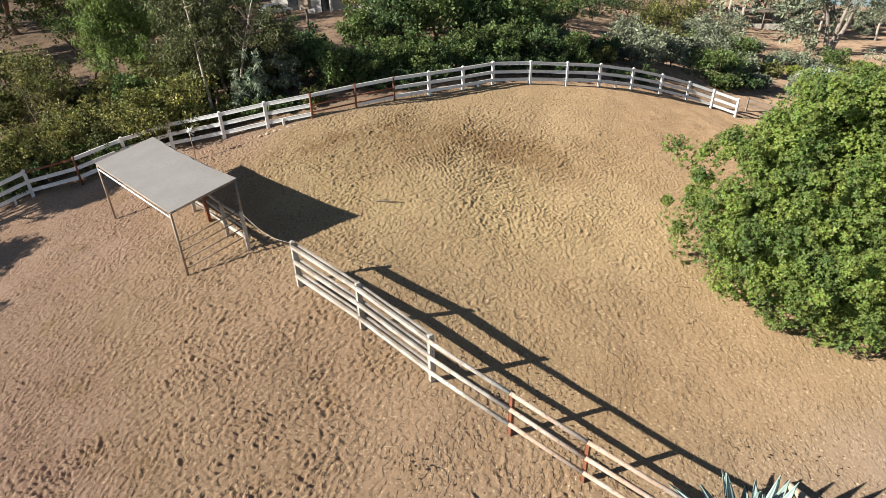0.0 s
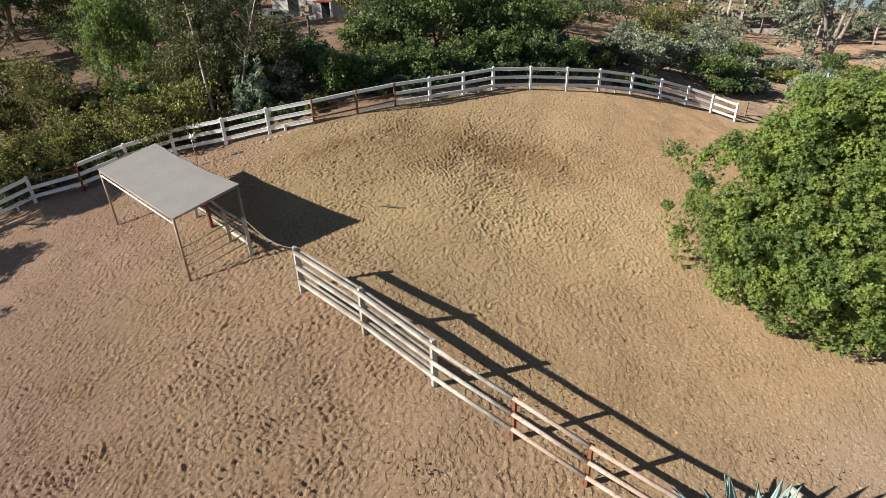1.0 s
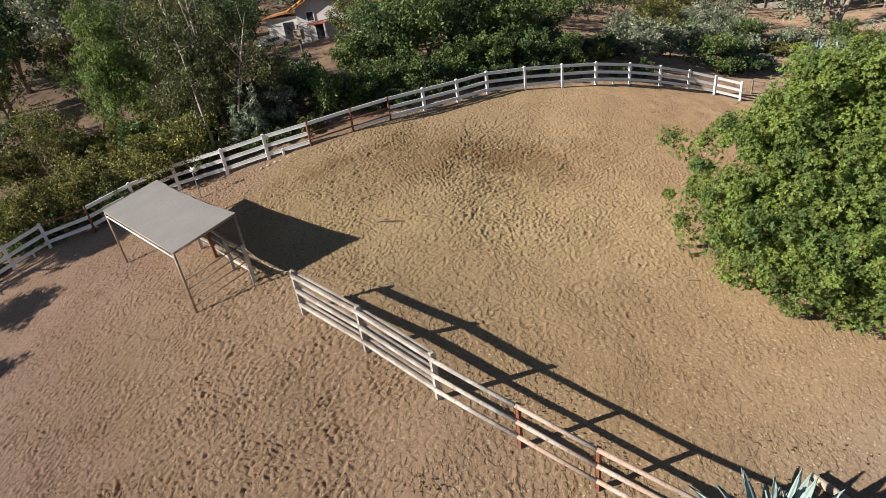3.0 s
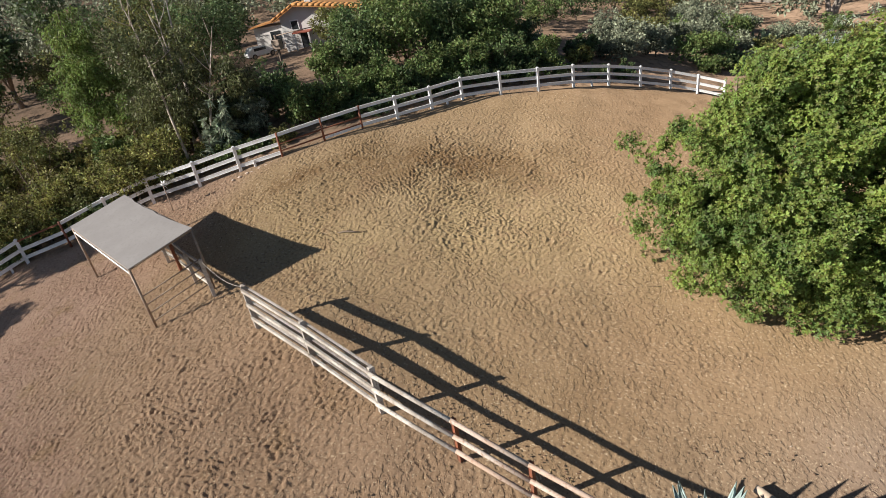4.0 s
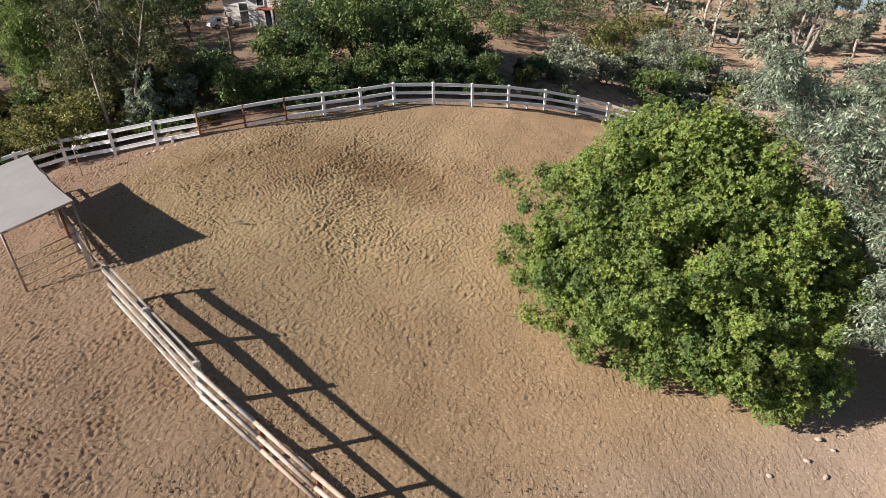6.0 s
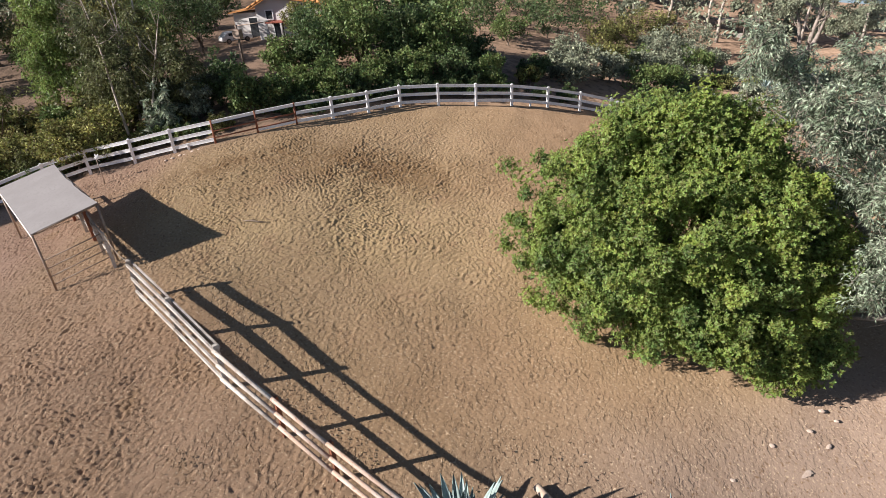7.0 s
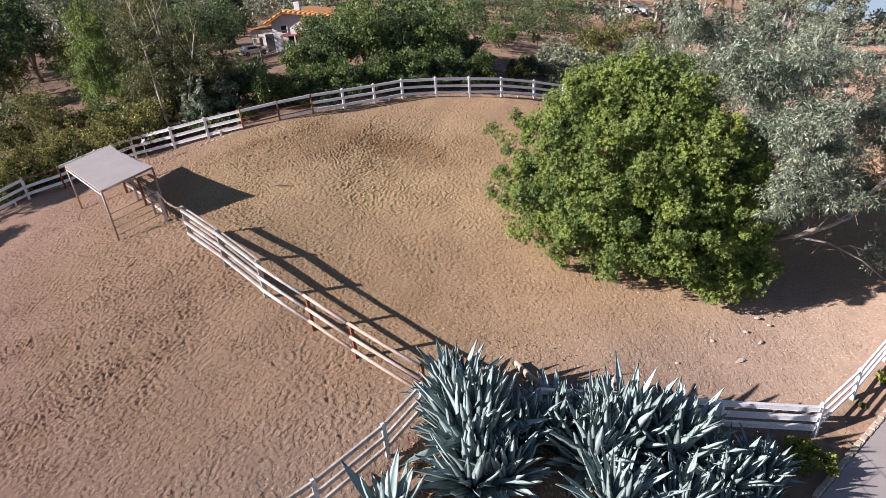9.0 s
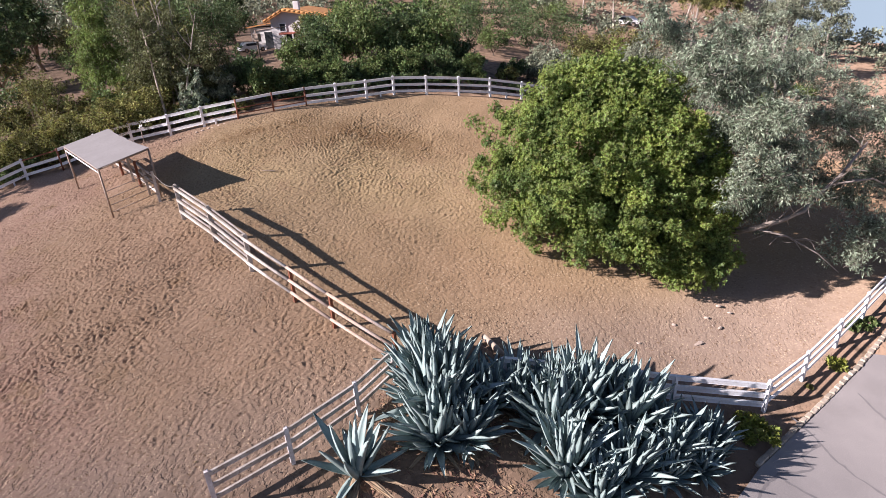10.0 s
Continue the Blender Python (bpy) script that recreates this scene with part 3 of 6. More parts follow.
# ------------------------------------------------------------ foliage
def leaves(name, clumps, per, length, width, material, parent=None, droop=0.0, seed=1, flat=0.0, label=""):
    """Many small folded leaves in clumps (centre x, y, z, radius)."""
    rng = np.random.default_rng(seed)
    cl = np.asarray(clumps, float)
    c = np.repeat(cl[:, :3], per, 0)
    r = np.repeat(cl[:, 3], per)
    n = len(c)
    d = rng.normal(size=(n, 3))
    d /= np.linalg.norm(d, axis=1)[:, None]
    pos = c + d * (r * rng.uniform(0.25, 1.0, n) ** 0.6)[:, None] * (1, 1, 0.85)
    out = d + rng.normal(size=(n, 3)) * 0.55 + (0, 0, 0.25 - droop)
    out /= np.linalg.norm(out, axis=1)[:, None]
    side = np.cross(out, rng.normal(size=(n, 3)))
    side /= np.linalg.norm(side, axis=1)[:, None] + 1e-9
    nrm = np.cross(out, side)
    size = rng.uniform(0.65, 1.35, n)[:, None]
    L, Wd = length * size, width * size
    v = np.stack([pos - out * L * 0.5, pos + side * Wd * 0.5 + nrm * Wd * 0.12, pos + out * L * 0.5 - (0, 0, 0.2) * L * droop, pos - side * Wd * 0.5 + nrm * Wd * 0.12], 1).reshape(-1, 3)
    me = quads(name, v, np.arange(4 * n).reshape(-1, 4), material)
    ob = new(name, me)
    if parent:
        ob.parent = parent
    return tagged(ob, label)


def whorls(name, clumps, per, each, length, width, material, parent=None, seed=1):
    """Leaves in whorls round twig tips, on clumps (centre x, y, z, radius)."""
    rng = np.random.default_rng(seed)
    cl = np.asarray(clumps, float)
    c, r = np.repeat(cl[:, :3], per, 0), np.repeat(cl[:, 3], per)
    n = len(c)
    d = rng.normal(size=(n, 3))
    d /= np.linalg.norm(d, axis=1)[:, None]
    tip = c + d * (r * rng.uniform(0.45, 1.1, n))[:, None]
    ax_ = d * 0.8 + rng.normal(size=(n, 3)) * 0.3 + (-0.4, -0.35, 0.5)
    ax_ /= np.linalg.norm(ax_, axis=1)[:, None]
    e1 = np.cross(ax_, rng.normal(size=(n, 3)))
    e1 /= np.linalg.norm(e1, axis=1)[:, None]
    e2 = np.cross(ax_, e1)
    size = rng.uniform(0.75, 1.3, n)
    vs = []
    for k in range(each):
        ang = 2 * math.pi * k / each + rng.uniform(-0.4, 0.4, n)
        rise = rng.uniform(0.05, 0.95, n)
        out = (e1 * np.cos(ang)[:, None] + e2 * np.sin(ang)[:, None]) * np.cos(rise)[:, None] + ax_ * np.sin(rise)[:, None]
        side = np.cross(out, ax_)
        side /= np.linalg.norm(side, axis=1)[:, None] + 1e-9
        L, Wd = (length * size * rng.uniform(0.7, 1.15, n))[:, None], (width * size)[:, None]
        mid = tip + out * L * 0.55
        vs.append(np.stack([tip, mid + side * Wd * 0.5, tip + out * L - ax_ * L * 0.12, mid - side * Wd * 0.5], 1))
    v = np.stack(vs, 1).reshape(-1, 3)
    ob = new(name, quads(name, v, np.arange(len(v)).reshape(-1, 4), material))
    if parent:
        ob.parent = parent
    return ob


def cloud(centre, radii, n, r_lo, r_hi, seed, shell=0.55, low=-1.0):
    """Clumps spread over the outer part of a lumpy ellipsoid."""
    rng = np.random.default_rng(seed)
    d = rng.normal(size=(n * 3, 3))
    d /= np.linalg.norm(d, axis=1)[:, None]
    d = d[d[:, 2] > low][:n]
    lump = 0.82 + 0.3 * np.sin(d[:, 0] * 5 + seed) * np.sin(d[:, 1] * 4 + seed * 2) + 0.14 * np.sin(d[:, 2] * 7 + seed)
    p = np.asarray(centre) + d * np.asarray(radii) * (rng.uniform(shell, 1.0, len(d)) * lump)[:, None]
    return np.c_[p, rng.uniform(r_lo, r_hi, len(d))]


def limbs(name, base, tips, r0, material, parent, seed=1, trunk_to=0.35):
    """A tapered trunk that forks into limbs."""
    rng = random.Random(seed)
    bm = bmesh.new()
    base = Vector(base)
    mean = sum((Vector(t) for t in tips), Vector()) / len(tips)
    fork = base.lerp(mean, trunk_to)
    fork.x, fork.y = base.x + (mean.x - base.x) * trunk_to * 0.5, base.y + (mean.y - base.y) * trunk_to * 0.5
    mid = base.lerp(fork, 0.5) + Vector((rng.uniform(-1, 1), rng.uniform(-1, 1), 0)) * r0 * 0.6
    tube(bm, [base - Vector((0, 0, 0.2)), base + Vector((0, 0, 0.15)), mid, fork], [r0 * 1.5, r0 * 1.1, r0 * 0.95, r0 * 0.85], 10)
    for t in tips:
        t = Vector(t)
        a = fork.lerp(t, 0.4) + Vector((rng.uniform(-1, 1), rng.uniform(-1, 1), rng.uniform(0, 1))) * (t - fork).length * 0.09
        b = fork.lerp(t, 0.75) + Vector((rng.uniform(-1, 1), rng.uniform(-1, 1), rng.uniform(-1, 1))) * (t - fork).length * 0.07
        tube(bm, [fork - Vector((0, 0, 0.1)), a, b, t], [r0 * 0.55, r0 * 0.4, r0 * 0.25, r0 * 0.08], 7)
        for _ in range(2):
            s = a.lerp(b, rng.random())
            e = s + Vector((rng.uniform(-1, 1), rng.uniform(-1, 1), rng.uniform(-0.2, 0.8))) * (t - fork).length * 0.3
            tube(bm, [s, s.lerp(e, 0.5) + Vector((0, 0, 0.05)), e], [r0 * 0.22, r0 * 0.15, r0 * 0.04], 5)
    return part(name, bm, material, parent)


def big_bush():
    t = empty("broadleaf_tree", "low spreading tree with dense bright green leaves over the dirt", "tree")
    base = at_ground(14.4, 17.3)
    rng = np.random.default_rng(41)
    az, el = rng.uniform(-2.9, 0.35, 190), rng.uniform(-0.5, 1.1, 190)
    south = np.c_[11.2 + 4.5 * np.cos(az) * np.cos(el), 18.2 + 3.6 * np.sin(az) * np.cos(el), 2.35 + 3.9 * np.sin(el), rng.uniform(0.25, 0.5, 190)]
    south[:, :3] += rng.normal(0, 0.3, (190, 3))
    clumps = np.r_[cloud((10.9, 18.4, 2.95), (4.7, 3.9, 4.0), 190, 0.45, 0.85, 3, 0.7, -0.75), cloud((13.4, 18.0, 0.9), (2.7, 2.2, 2.2), 70, 0.4, 0.75, 4, 0.6, -0.8), cloud((11.2, 20.5, 5.6), (2.8, 2.6, 1.9), 45, 0.4, 0.7, 5, 0.6), cloud((9.2, 17.0, 2.0), (2.8, 2.4, 2.0), 80, 0.4, 0.75, 6, 0.6, -0.9), cloud((11.9, 16.4, 0.8), (2.5, 1.5, 1.6), 60, 0.35, 0.7, 7, 0.6, -0.7), cloud((14.7, 17.2, 1.2), (1.5, 1.0, 1.8), 44, 0.3, 0.6, 8, 0.6, -0.9), cloud((12.7, 16.2, 3.0), (1.9, 1.1, 1.7), 40, 0.3, 0.6, 9, 0.6, -0.9), cloud((9.6, 15.6, 2.8), (2.0, 0.9, 1.6), 44, 0.3, 0.6, 12, 0.5, -0.9), cloud((11.6, 15.4, 1.5), (2.0, 0.8, 1.4), 44, 0.3, 0.6, 13, 0.5, -0.9), south]
    clumps = np.r_[clumps, cloud((10.7, 17.4, 6.9), (1.5, 1.3, 1.1), 36, 0.3, 0.55, 15, 0.5), cloud((15.5, 17.2, 0.0), (1.2, 0.7, 1.4), 36, 0.28, 0.5, 16, 0.5), cloud((14.6, 17.4, 3.2), (1.2, 0.9, 1.2), 30, 0.28, 0.5, 22, 0.5), cloud((8.2, 18.2, 5.0), (1.6, 1.4, 1.3), 44, 0.3, 0.55, 17, 0.5), cloud((9.7, 18.4, 6.5), (1.5, 1.4, 1.1), 40, 0.3, 0.55, 18, 0.5), cloud((13.2, 18.2, 5.2), (1.5, 1.4, 1.3), 44, 0.3, 0.55, 19, 0.5), cloud((12.2, 18.6, 6.5), (1.3, 1.2, 1.0), 32, 0.3, 0.5, 20, 0.5), cloud((7.4, 16.6, 3.2), (1.1, 1.0, 1.3), 30, 0.28, 0.5, 21, 0.5), cloud((14.2, 16.3, -0.2), (1.3, 0.8, 0.9), 30, 0.26, 0.45, 23, 0.4)]
    sprays = np.array([(5.3, 18.7, 4.7, 0.35), (5.8, 18.7, 4.4, 0.45), (6.5, 18.6, 4.1, 0.5), (6.9, 15.4, 1.6, 0.35), (7.3, 15.5, 1.3, 0.4)])
    # shoots that stand out beyond the rest
    d = rng.normal(size=(130, 3)) * (1, 1, 0.8)
    d /= np.linalg.norm(d, axis=1)[:, None]
    d = d[d[:, 2] > -0.25]
    reach = rng.uniform(1.0, 1.24, len(d))[:, None]
    shoots = np.c_[(11.0, 17.9, 2.6) + d * (4.6, 3.9, 4.0) * reach, rng.uniform(0.16, 0.3, len(d))]
    sprays = np.r_[sprays, shoots]
    whorls("crown", np.r_[clumps, sprays], 72, 6, 0.1, 0.044, M_LEAF, t, 7)
    inner = clumps[::5].copy()
    inner[:, :3] = (10.9, 17.8, 2.2) + (inner[:, :3] - (10.9, 17.8, 2.2)) * 0.72
    whorls("inner_foliage", inner, 36, 6, 0.16, 0.075, M_LEAF, t, 8)
    rng = np.random.default_rng(2)
    tips = [tuple(c[:3]) for c in clumps[rng.choice(len(clumps), 14)]]
    limbs("trunk", base, tips, 0.2, M_BARK, t, 3, 0.25)
    return t


big_bush()


def eucalyptus():
    t = empty("eucalyptus_tree", "grey-green eucalyptus with bare twisting grey limbs", "tree")
    blobs = (((15.6, 27.5, 5.4), (2.9, 3.0, 2.6), 84), ((18.4, 27.4, 6.2), (2.8, 3.0, 2.6), 80), ((13.1, 18.6, 8.3), (1.4, 1.3, 1.2), 34), ((20.9, 23.0, 4.2), (2.4, 2.2, 2.0), 60), ((16.9, 18.9, 1.7), (1.5, 1.2, 1.3), 40),
             ((20.6, 18.6, 0.2), (1.2, 1.0, 1.3), 30), ((24.0, 23.5, 4.0), (2.6, 2.4, 2.4), 60), ((18.4, 22.6, 4.4), (1.9, 1.9, 1.9), 50), ((15.9, 21.6, 3.6), (1.8, 1.6, 2.0), 50), ((18.3, 20.4, 3.0), (1.5, 1.3, 1.3), 36), ((23.6, 20.2, 2.4), (1.7, 1.5, 1.6), 40),
             ((22.8, 19.4, 0.4), (1.4, 1.0, 1.4), 28), ((19.6, 25.2, 6.0), (2.2, 2.0, 1.8), 44), ((16.4, 24.4, 5.0), (1.8, 1.8, 1.8), 40))
    blobs += (((15.9, 19.9, 2.6), (1.2, 1.1, 1.2), 36), ((17.1, 20.3, 1.6), (1.3, 1.0, 1.2), 36), ((18.2, 19.7, 2.9), (1.3, 1.2, 1.2), 34), ((19.4, 20.4, 4.9), (1.7, 1.5, 1.5), 44), ((14.2, 19.4, 7.4), (1.5, 1.3, 1.3), 36), ((17.9, 22.5, 6.3), (2.0, 1.8, 1.4), 44),
              ((20.6, 19.9, 2.0), (1.2, 1.0, 1.0), 22), ((21.6, 19.6, 0.8), (1.2, 0.9, 1.2), 28), ((15.3, 21.2, 3.9), (1.4, 1.2, 1.3), 22), ((16.3, 21.4, 3.0), (1.3, 1.2, 1.2), 20), ((20.9, 24.0, 4.9), (1.5, 1.4, 1.4), 40), ((21.1, 24.0, 2.9), (1.5, 1.4, 1.3), 40), ((22.8, 24.0, 5.6), (1.5, 1.4, 1.4), 36), ((22.6, 24.0, 4.2), (1.4, 1.3, 1.2), 36), ((19.6, 24.0, 2.6), (1.4, 1.3, 1.2), 30), ((21.2, 21.0, 4.8), (1.5, 1.3, 1.3), 40), ((22.3, 21.2, 3.6), (1.5, 1.2, 1.3), 40), ((22.0, 20.6, 2.0), (1.4, 1.0, 1.2), 34), ((23.2, 21.0, 1.8), (1.4, 1.0, 1.3), 30), ((17.3, 21.3, 3.6), (1.4, 1.2, 1.3), 36), ((18.1, 21.2, 1.9), (1.3, 1.1, 1.0), 32), ((19.6, 21.2, 2.0), (1.3, 1.1, 1.2), 32), ((20.7, 21.2, 1.8), (1.2, 1.1, 1.2), 30), ((15.9, 15.6, 3.0), (1.1, 0.7, 1.3), 22), ((16.6, 15.8, 4.2), (1.3, 0.8, 1.1), 20), ((16.5, 16.6, 5.4), (1.5, 1.0, 1.0), 20), ((18.0, 16.4, 3.4), (1.3, 0.9, 1.3), 20), ((17.4, 16.6, 3.1), (1.1, 0.8, 1.0), 34), ((16.2, 16.9, 3.4), (1.0, 0.8, 0.9), 26), ((18.4, 21.4, 4.6), (1.5, 1.3, 1.3), 36), ((21.2, 20.8, 2.8), (1.4, 1.2, 1.3), 32), ((16.3, 21.8, 5.4), (1.5, 1.4, 1.2), 36))
    blobs += (((14.9, 17.6, 3.9), (0.9, 0.8, 1.2), 20), ((15.6, 17.8, 5.0), (1.1, 0.9, 1.2), 26), ((14.4, 20.2, 6.6), (1.4, 1.3, 1.0), 32), ((12.5, 17.6, 9.0), (1.0, 1.0, 0.9), 22), ((15.2, 18.6, 8.2), (1.5, 1.3, 1.2), 34), ((17.3, 22.0, 6.6), (1.6, 1.4, 1.2), 34), ((14.3, 17.2, 7.3), (1.2, 1.1, 1.1), 44), ((15.2, 17.7, 6.3), (1.4, 1.2, 1.3), 54), ((16.1, 17.7, 7.2), (1.4, 1.2, 1.2), 48), ((16.0, 17.2, 5.2), (1.2, 1.0, 1.2), 44), ((17.1, 16.8, 5.8), (1.3, 1.1, 1.2), 40), ((17.4, 17.6, 4.3), (1.3, 1.1, 1.1), 36))
    clumps = np.concatenate([cloud(c, r, n, 0.2, 0.44, 11 + k, 0.2) for k, (c, r, n) in enumerate(blobs)])
    leaves("crown", clumps, 74, 0.135, 0.034, M_EUC, t, 0.6, 9)
    tw = np.random.default_rng(15)
    bm = bmesh.new()
    for c in clumps[tw.choice(len(clumps), 1500, False)]:
        a = Vector(c[:3])
        for _ in range(2):
            d = Vector(tw.normal(size=3)) * 0.2 + Vector((0, 0, 0.06))
            tube(bm, [a - d, a + Vector(tw.normal(size=3)) * 0.08, a + d], [0.008, 0.006, 0.003], 3, False)
    part("twig_growth", bm, M_GREYBARK, t, "fine bare grey twigs")
    bm = bmesh.new()
    foot = at_ground(16.3, 19.7, -0.2)
    fork = Vector((16.3, 19.4, 0.1))
    tube(bm, [foot, foot + Vector((0, 0, 0.5)), fork], [0.3, 0.23, 0.2], 10)
    rr = random.Random(9)

    def limb(points, r0, r1, twigs=8):
        pts = [Vector(p) for p in points]
        tube(bm, pts, [r0 + (r1 - r0) * k / (len(pts) - 1) for k in range(len(pts))], 8)
        for _ in range(twigs):
            k = rr.randrange(1, len(pts))
            a = pts[k - 1].lerp(pts[k], rr.random())
            e = a + Vector((rr.uniform(-1, 1), rr.uniform(-1, 1), rr.uniform(-0.6, 0.9))) * rr.uniform(0.8, 1.9)
            m = a.lerp(e, 0.5) + Vector((rr.uniform(-0.2, 0.2), rr.uniform(-0.2, 0.2), 0.15))
            tube(bm, [a, m, e], [0.022, 0.014, 0.006], 5)
            f = m + Vector((rr.uniform(-1, 1), rr.uniform(-1, 1), rr.uniform(-0.8, 0.3))) * 0.7
            tube(bm, [m, f], [0.01, 0.004], 4)

    limb([fork, (16.6, 18.2, 0.7), (17.0, 17.4, 1.2), (17.8, 17.1, 1.75), (18.4, 17.0, 2.2), (19.0, 17.9, 2.6), (19.6, 18.3, 3.2), (20.5, 19.4, 4.2)], 0.13, 0.04, 14)
    limb([(19.3, 18.1, 2.9), (20.8, 18.8, 3.0), (21.6, 19.0, 2.6)], 0.045, 0.015, 4)
    limb([fork, (17.6, 22.0, 1.8), (18.0, 24.8, 4.0), (18.5, 27.4, 7.2)], 0.16, 0.06, 12)
    limb([(17.6, 22.0, 1.8), (16.6, 24.2, 3.2), (15.4, 26.5, 5.0)], 0.12, 0.05, 12)
    limb([fork, (16.2, 19.6, 2.2), (15.9, 19.2, 4.0), (15.5, 19.3, 5.6), (14.5, 18.7, 6.9), (13.4, 18.6, 8.2)], 0.09, 0.025, 18)
    limb([fork, (18.6, 20.6, 1.6), (21.4, 21.4, 2.2), (23.2, 22.4, 3.0), (24.6, 23.6, 4.6)], 0.12, 0.05, 10)
    limb([(17.0, 17.4, 1.2), (18.2, 17.6, 0.9), (19.4, 17.8, 0.2), (20.3, 18.0, -0.6)], 0.05, 0.015, 6)
    limb([(16.2, 19.6, 2.2), (15.9, 20.4, 3.0), (15.6, 21.4, 4.4)], 0.08, 0.03, 10)
    part("trunk", bm, M_GREYBARK, t, "grey twisting limbs")
    return t


eucalyptus()


# ------------------------------------------------------------ agaves
def agave_leaf_mesh(name, length, width, curl, material):
    """A thick pointed leaf, channelled on top, that grows along +x and bends upward by curl."""
    bm = bmesh.new()
    rows = []
    n = 7
    for k in range(n + 1):
        t = k / n
        w = width * (0.6 + 0.75 * t) * (1 - t**1.9) if k < n else 0.004
        x, z = length * t * (1 - 0.12 * curl * t), curl * length * 0.35 * t * t
        rows.append([bm.verts.new((x, s * w / 2, z + (0.22 * w * abs(s) ** 1.5) + o)) for s, o in ((-1, 0), (-0.45, -0.008), (0, -0.014), (0.45, -0.008), (1, 0), (0, -0.02 - 0.05 * (1 - t)))])
    for a, b in zip(rows, rows[1:]):
        for i, j in ((0, 1), (1, 2), (2, 3), (3, 4), (4, 5), (5, 0)):
            f = bm.faces.new((a[i], a[j], b[j], b[i]))
    bmesh.ops.recalc_face_normals(bm, faces=bm.faces)
    for f in bm.faces:
        f.smooth = True
    me = bpy.data.meshes.new(name)
    bm.to_mesh(me)
    bm.free()
    me.materials.append(material)
    return me


AGAVE_LEAVES = [agave_leaf_mesh("leaf", 1.0, 0.178, c, M_AGAVE) for c in (0.25, 0.6, -0.3, 0.4, -0.6, 0.1)]
DRY_LEAVES = [agave_leaf_mesh("dry_leaf", 1.0, 0.15, -0.5, M_DRYLEAF)]


def agave(x, y, size, count, seed, lift=0.0):
    rng = random.Random(seed)
    a = tagged(new("agave"), "large blue-grey agave rosette with pointed leaves", "agave", "agaves by the fence corner")
    a.location = at_ground(x, y, lift)
    for k in range(count):
        f = k / (count - 1)
        ang = k * 2.39996 + rng.uniform(-0.15, 0.15)
        pitch = radians(86 - 76 * f + rng.uniform(-10, 10))
        ln = size * (0.72 + 0.35 * math.sin(math.pi * min(1, f * 0.8 + 0.25))) * rng.uniform(0.78, 1.12)
        leaf = new("leaf", rng.choice(AGAVE_LEAVES))
        leaf.parent = a
        wd = size * rng.uniform(0.95, 1.2)
        leaf.matrix_basis = Matrix.Rotation(ang, 4, "Z") @ Matrix.Translation((0.05 * size, 0, 0.12 * size * (1 - f))) @ Matrix.Rotation(-pitch, 4, "Y") @ Matrix.Rotation(rng.uniform(-0.25, 0.25), 4, "X") @ Matrix.Diagonal((ln, wd, wd, 1))
    for k in range(7):
        leaf = new("dry_leaf", DRY_LEAVES[0])
        leaf.parent = a
        leaf.matrix_basis = Matrix.Rotation(rng.uniform(0, 6.28), 4, "Z") @ Matrix.Translation((0.05, 0, 0.06)) @ Matrix.Rotation(radians(-rng.uniform(0, 8)), 4, "Y") @ Matrix.Diagonal((size * 0.7, size * 0.8, size * 0.5, 1))
    return a


for x, y, size, count, seed in ((6.7, 3.6, 1.65, 17, 1), (7.85, 6.5, 1.95, 92, 2), (7.05, 7.6, 1.6, 74, 3), (8.2, 5.35, 1.6, 66, 4), (8.95, 5.8, 1.4, 56, 14), (9.1, 7.2, 1.35, 50, 15), (9.9, 7.9, 1.35, 60, 5), (11.0, 7.3, 1.65, 76, 6), (11.8, 8.35, 1.85, 92, 7), (13.1, 8.5, 1.8, 90, 8),
                               (11.7, 5.95, 1.5, 66, 9), (13.2, 6.6, 1.4, 66, 10), (14.3, 8.0, 1.45, 76, 11), (15.35, 8.9, 1.2, 64, 12), (15.2, 7.9, 1.0, 48, 18), (12.6, 5.5, 1.2, 50, 13), (10.9, 8.4, 1.4, 60, 16), (14.2, 7.1, 1.05, 56, 17)):
    agave(x, y, size * 1.08, int(count * 1.2) if count > 20 else count, seed)


# ------------------------------------------------------------ near fences


def low_fence():
    f = empty("pipe_fence", "white-grey pipe fence with three rails beside the agaves", "fence")
    for x, y in LOW:
        post_square(f, x, y, 1.2, 0.09, M_OLDWHITE, False)
    for p, q in zip(LOW, LOW[1:]):
        for h in (0.35, 0.72, 1.1):
            rail_between(f, p, q, h, 0.12, 0.04, M_WEATHER)
    return f


low_fence()


def right_fence():
    f = empty("roadside_fence", "white board fence with three rails beside the driveway", "fence")
    for x, y in RIGHT:
        post_square(f, x, y, 1.3, 0.11, M_WHITE, False)
    for p, q in zip(RIGHT, RIGHT[1:]):
        for h in (0.4, 0.8, 1.2):
            rail_between(f, p, q, h, 0.1, 0.04, M_WHITE)
    return f


right_fence()


def corner_fence():
    f = empty("corner_fence", "white painted board fence behind the agaves", "fence")
    for x, y in CORNER[:-1]:
        post_square(f, x, y, 1.15, 0.12, M_WHITE, False)
    for p, q in zip(CORNER, CORNER[1:]):
        for h in (0.35, 0.72, 1.1):
            rail_between(f, p, q, h, 0.15, 0.1, M_WHITE)
    return f


corner_fence()

# ------------------------------------------------------------ road and kerb
KERB = [(14.4, 3.9), (15.96, 7.25), (16.81, 8.99), (18.01, 10.89), (19.35, 12.85), (20.69, 14.8), (22.07, 17.04), (24.3, 21.0), (26.6, 25.4)]
M_ASPHALT = mat("worn_asphalt", (0.315, 0.285, 0.27), (0.26, 0.236, 0.224), 0.7, 0.9, bump=0.3, fine=40, c3=(0.355, 0.32, 0.30))


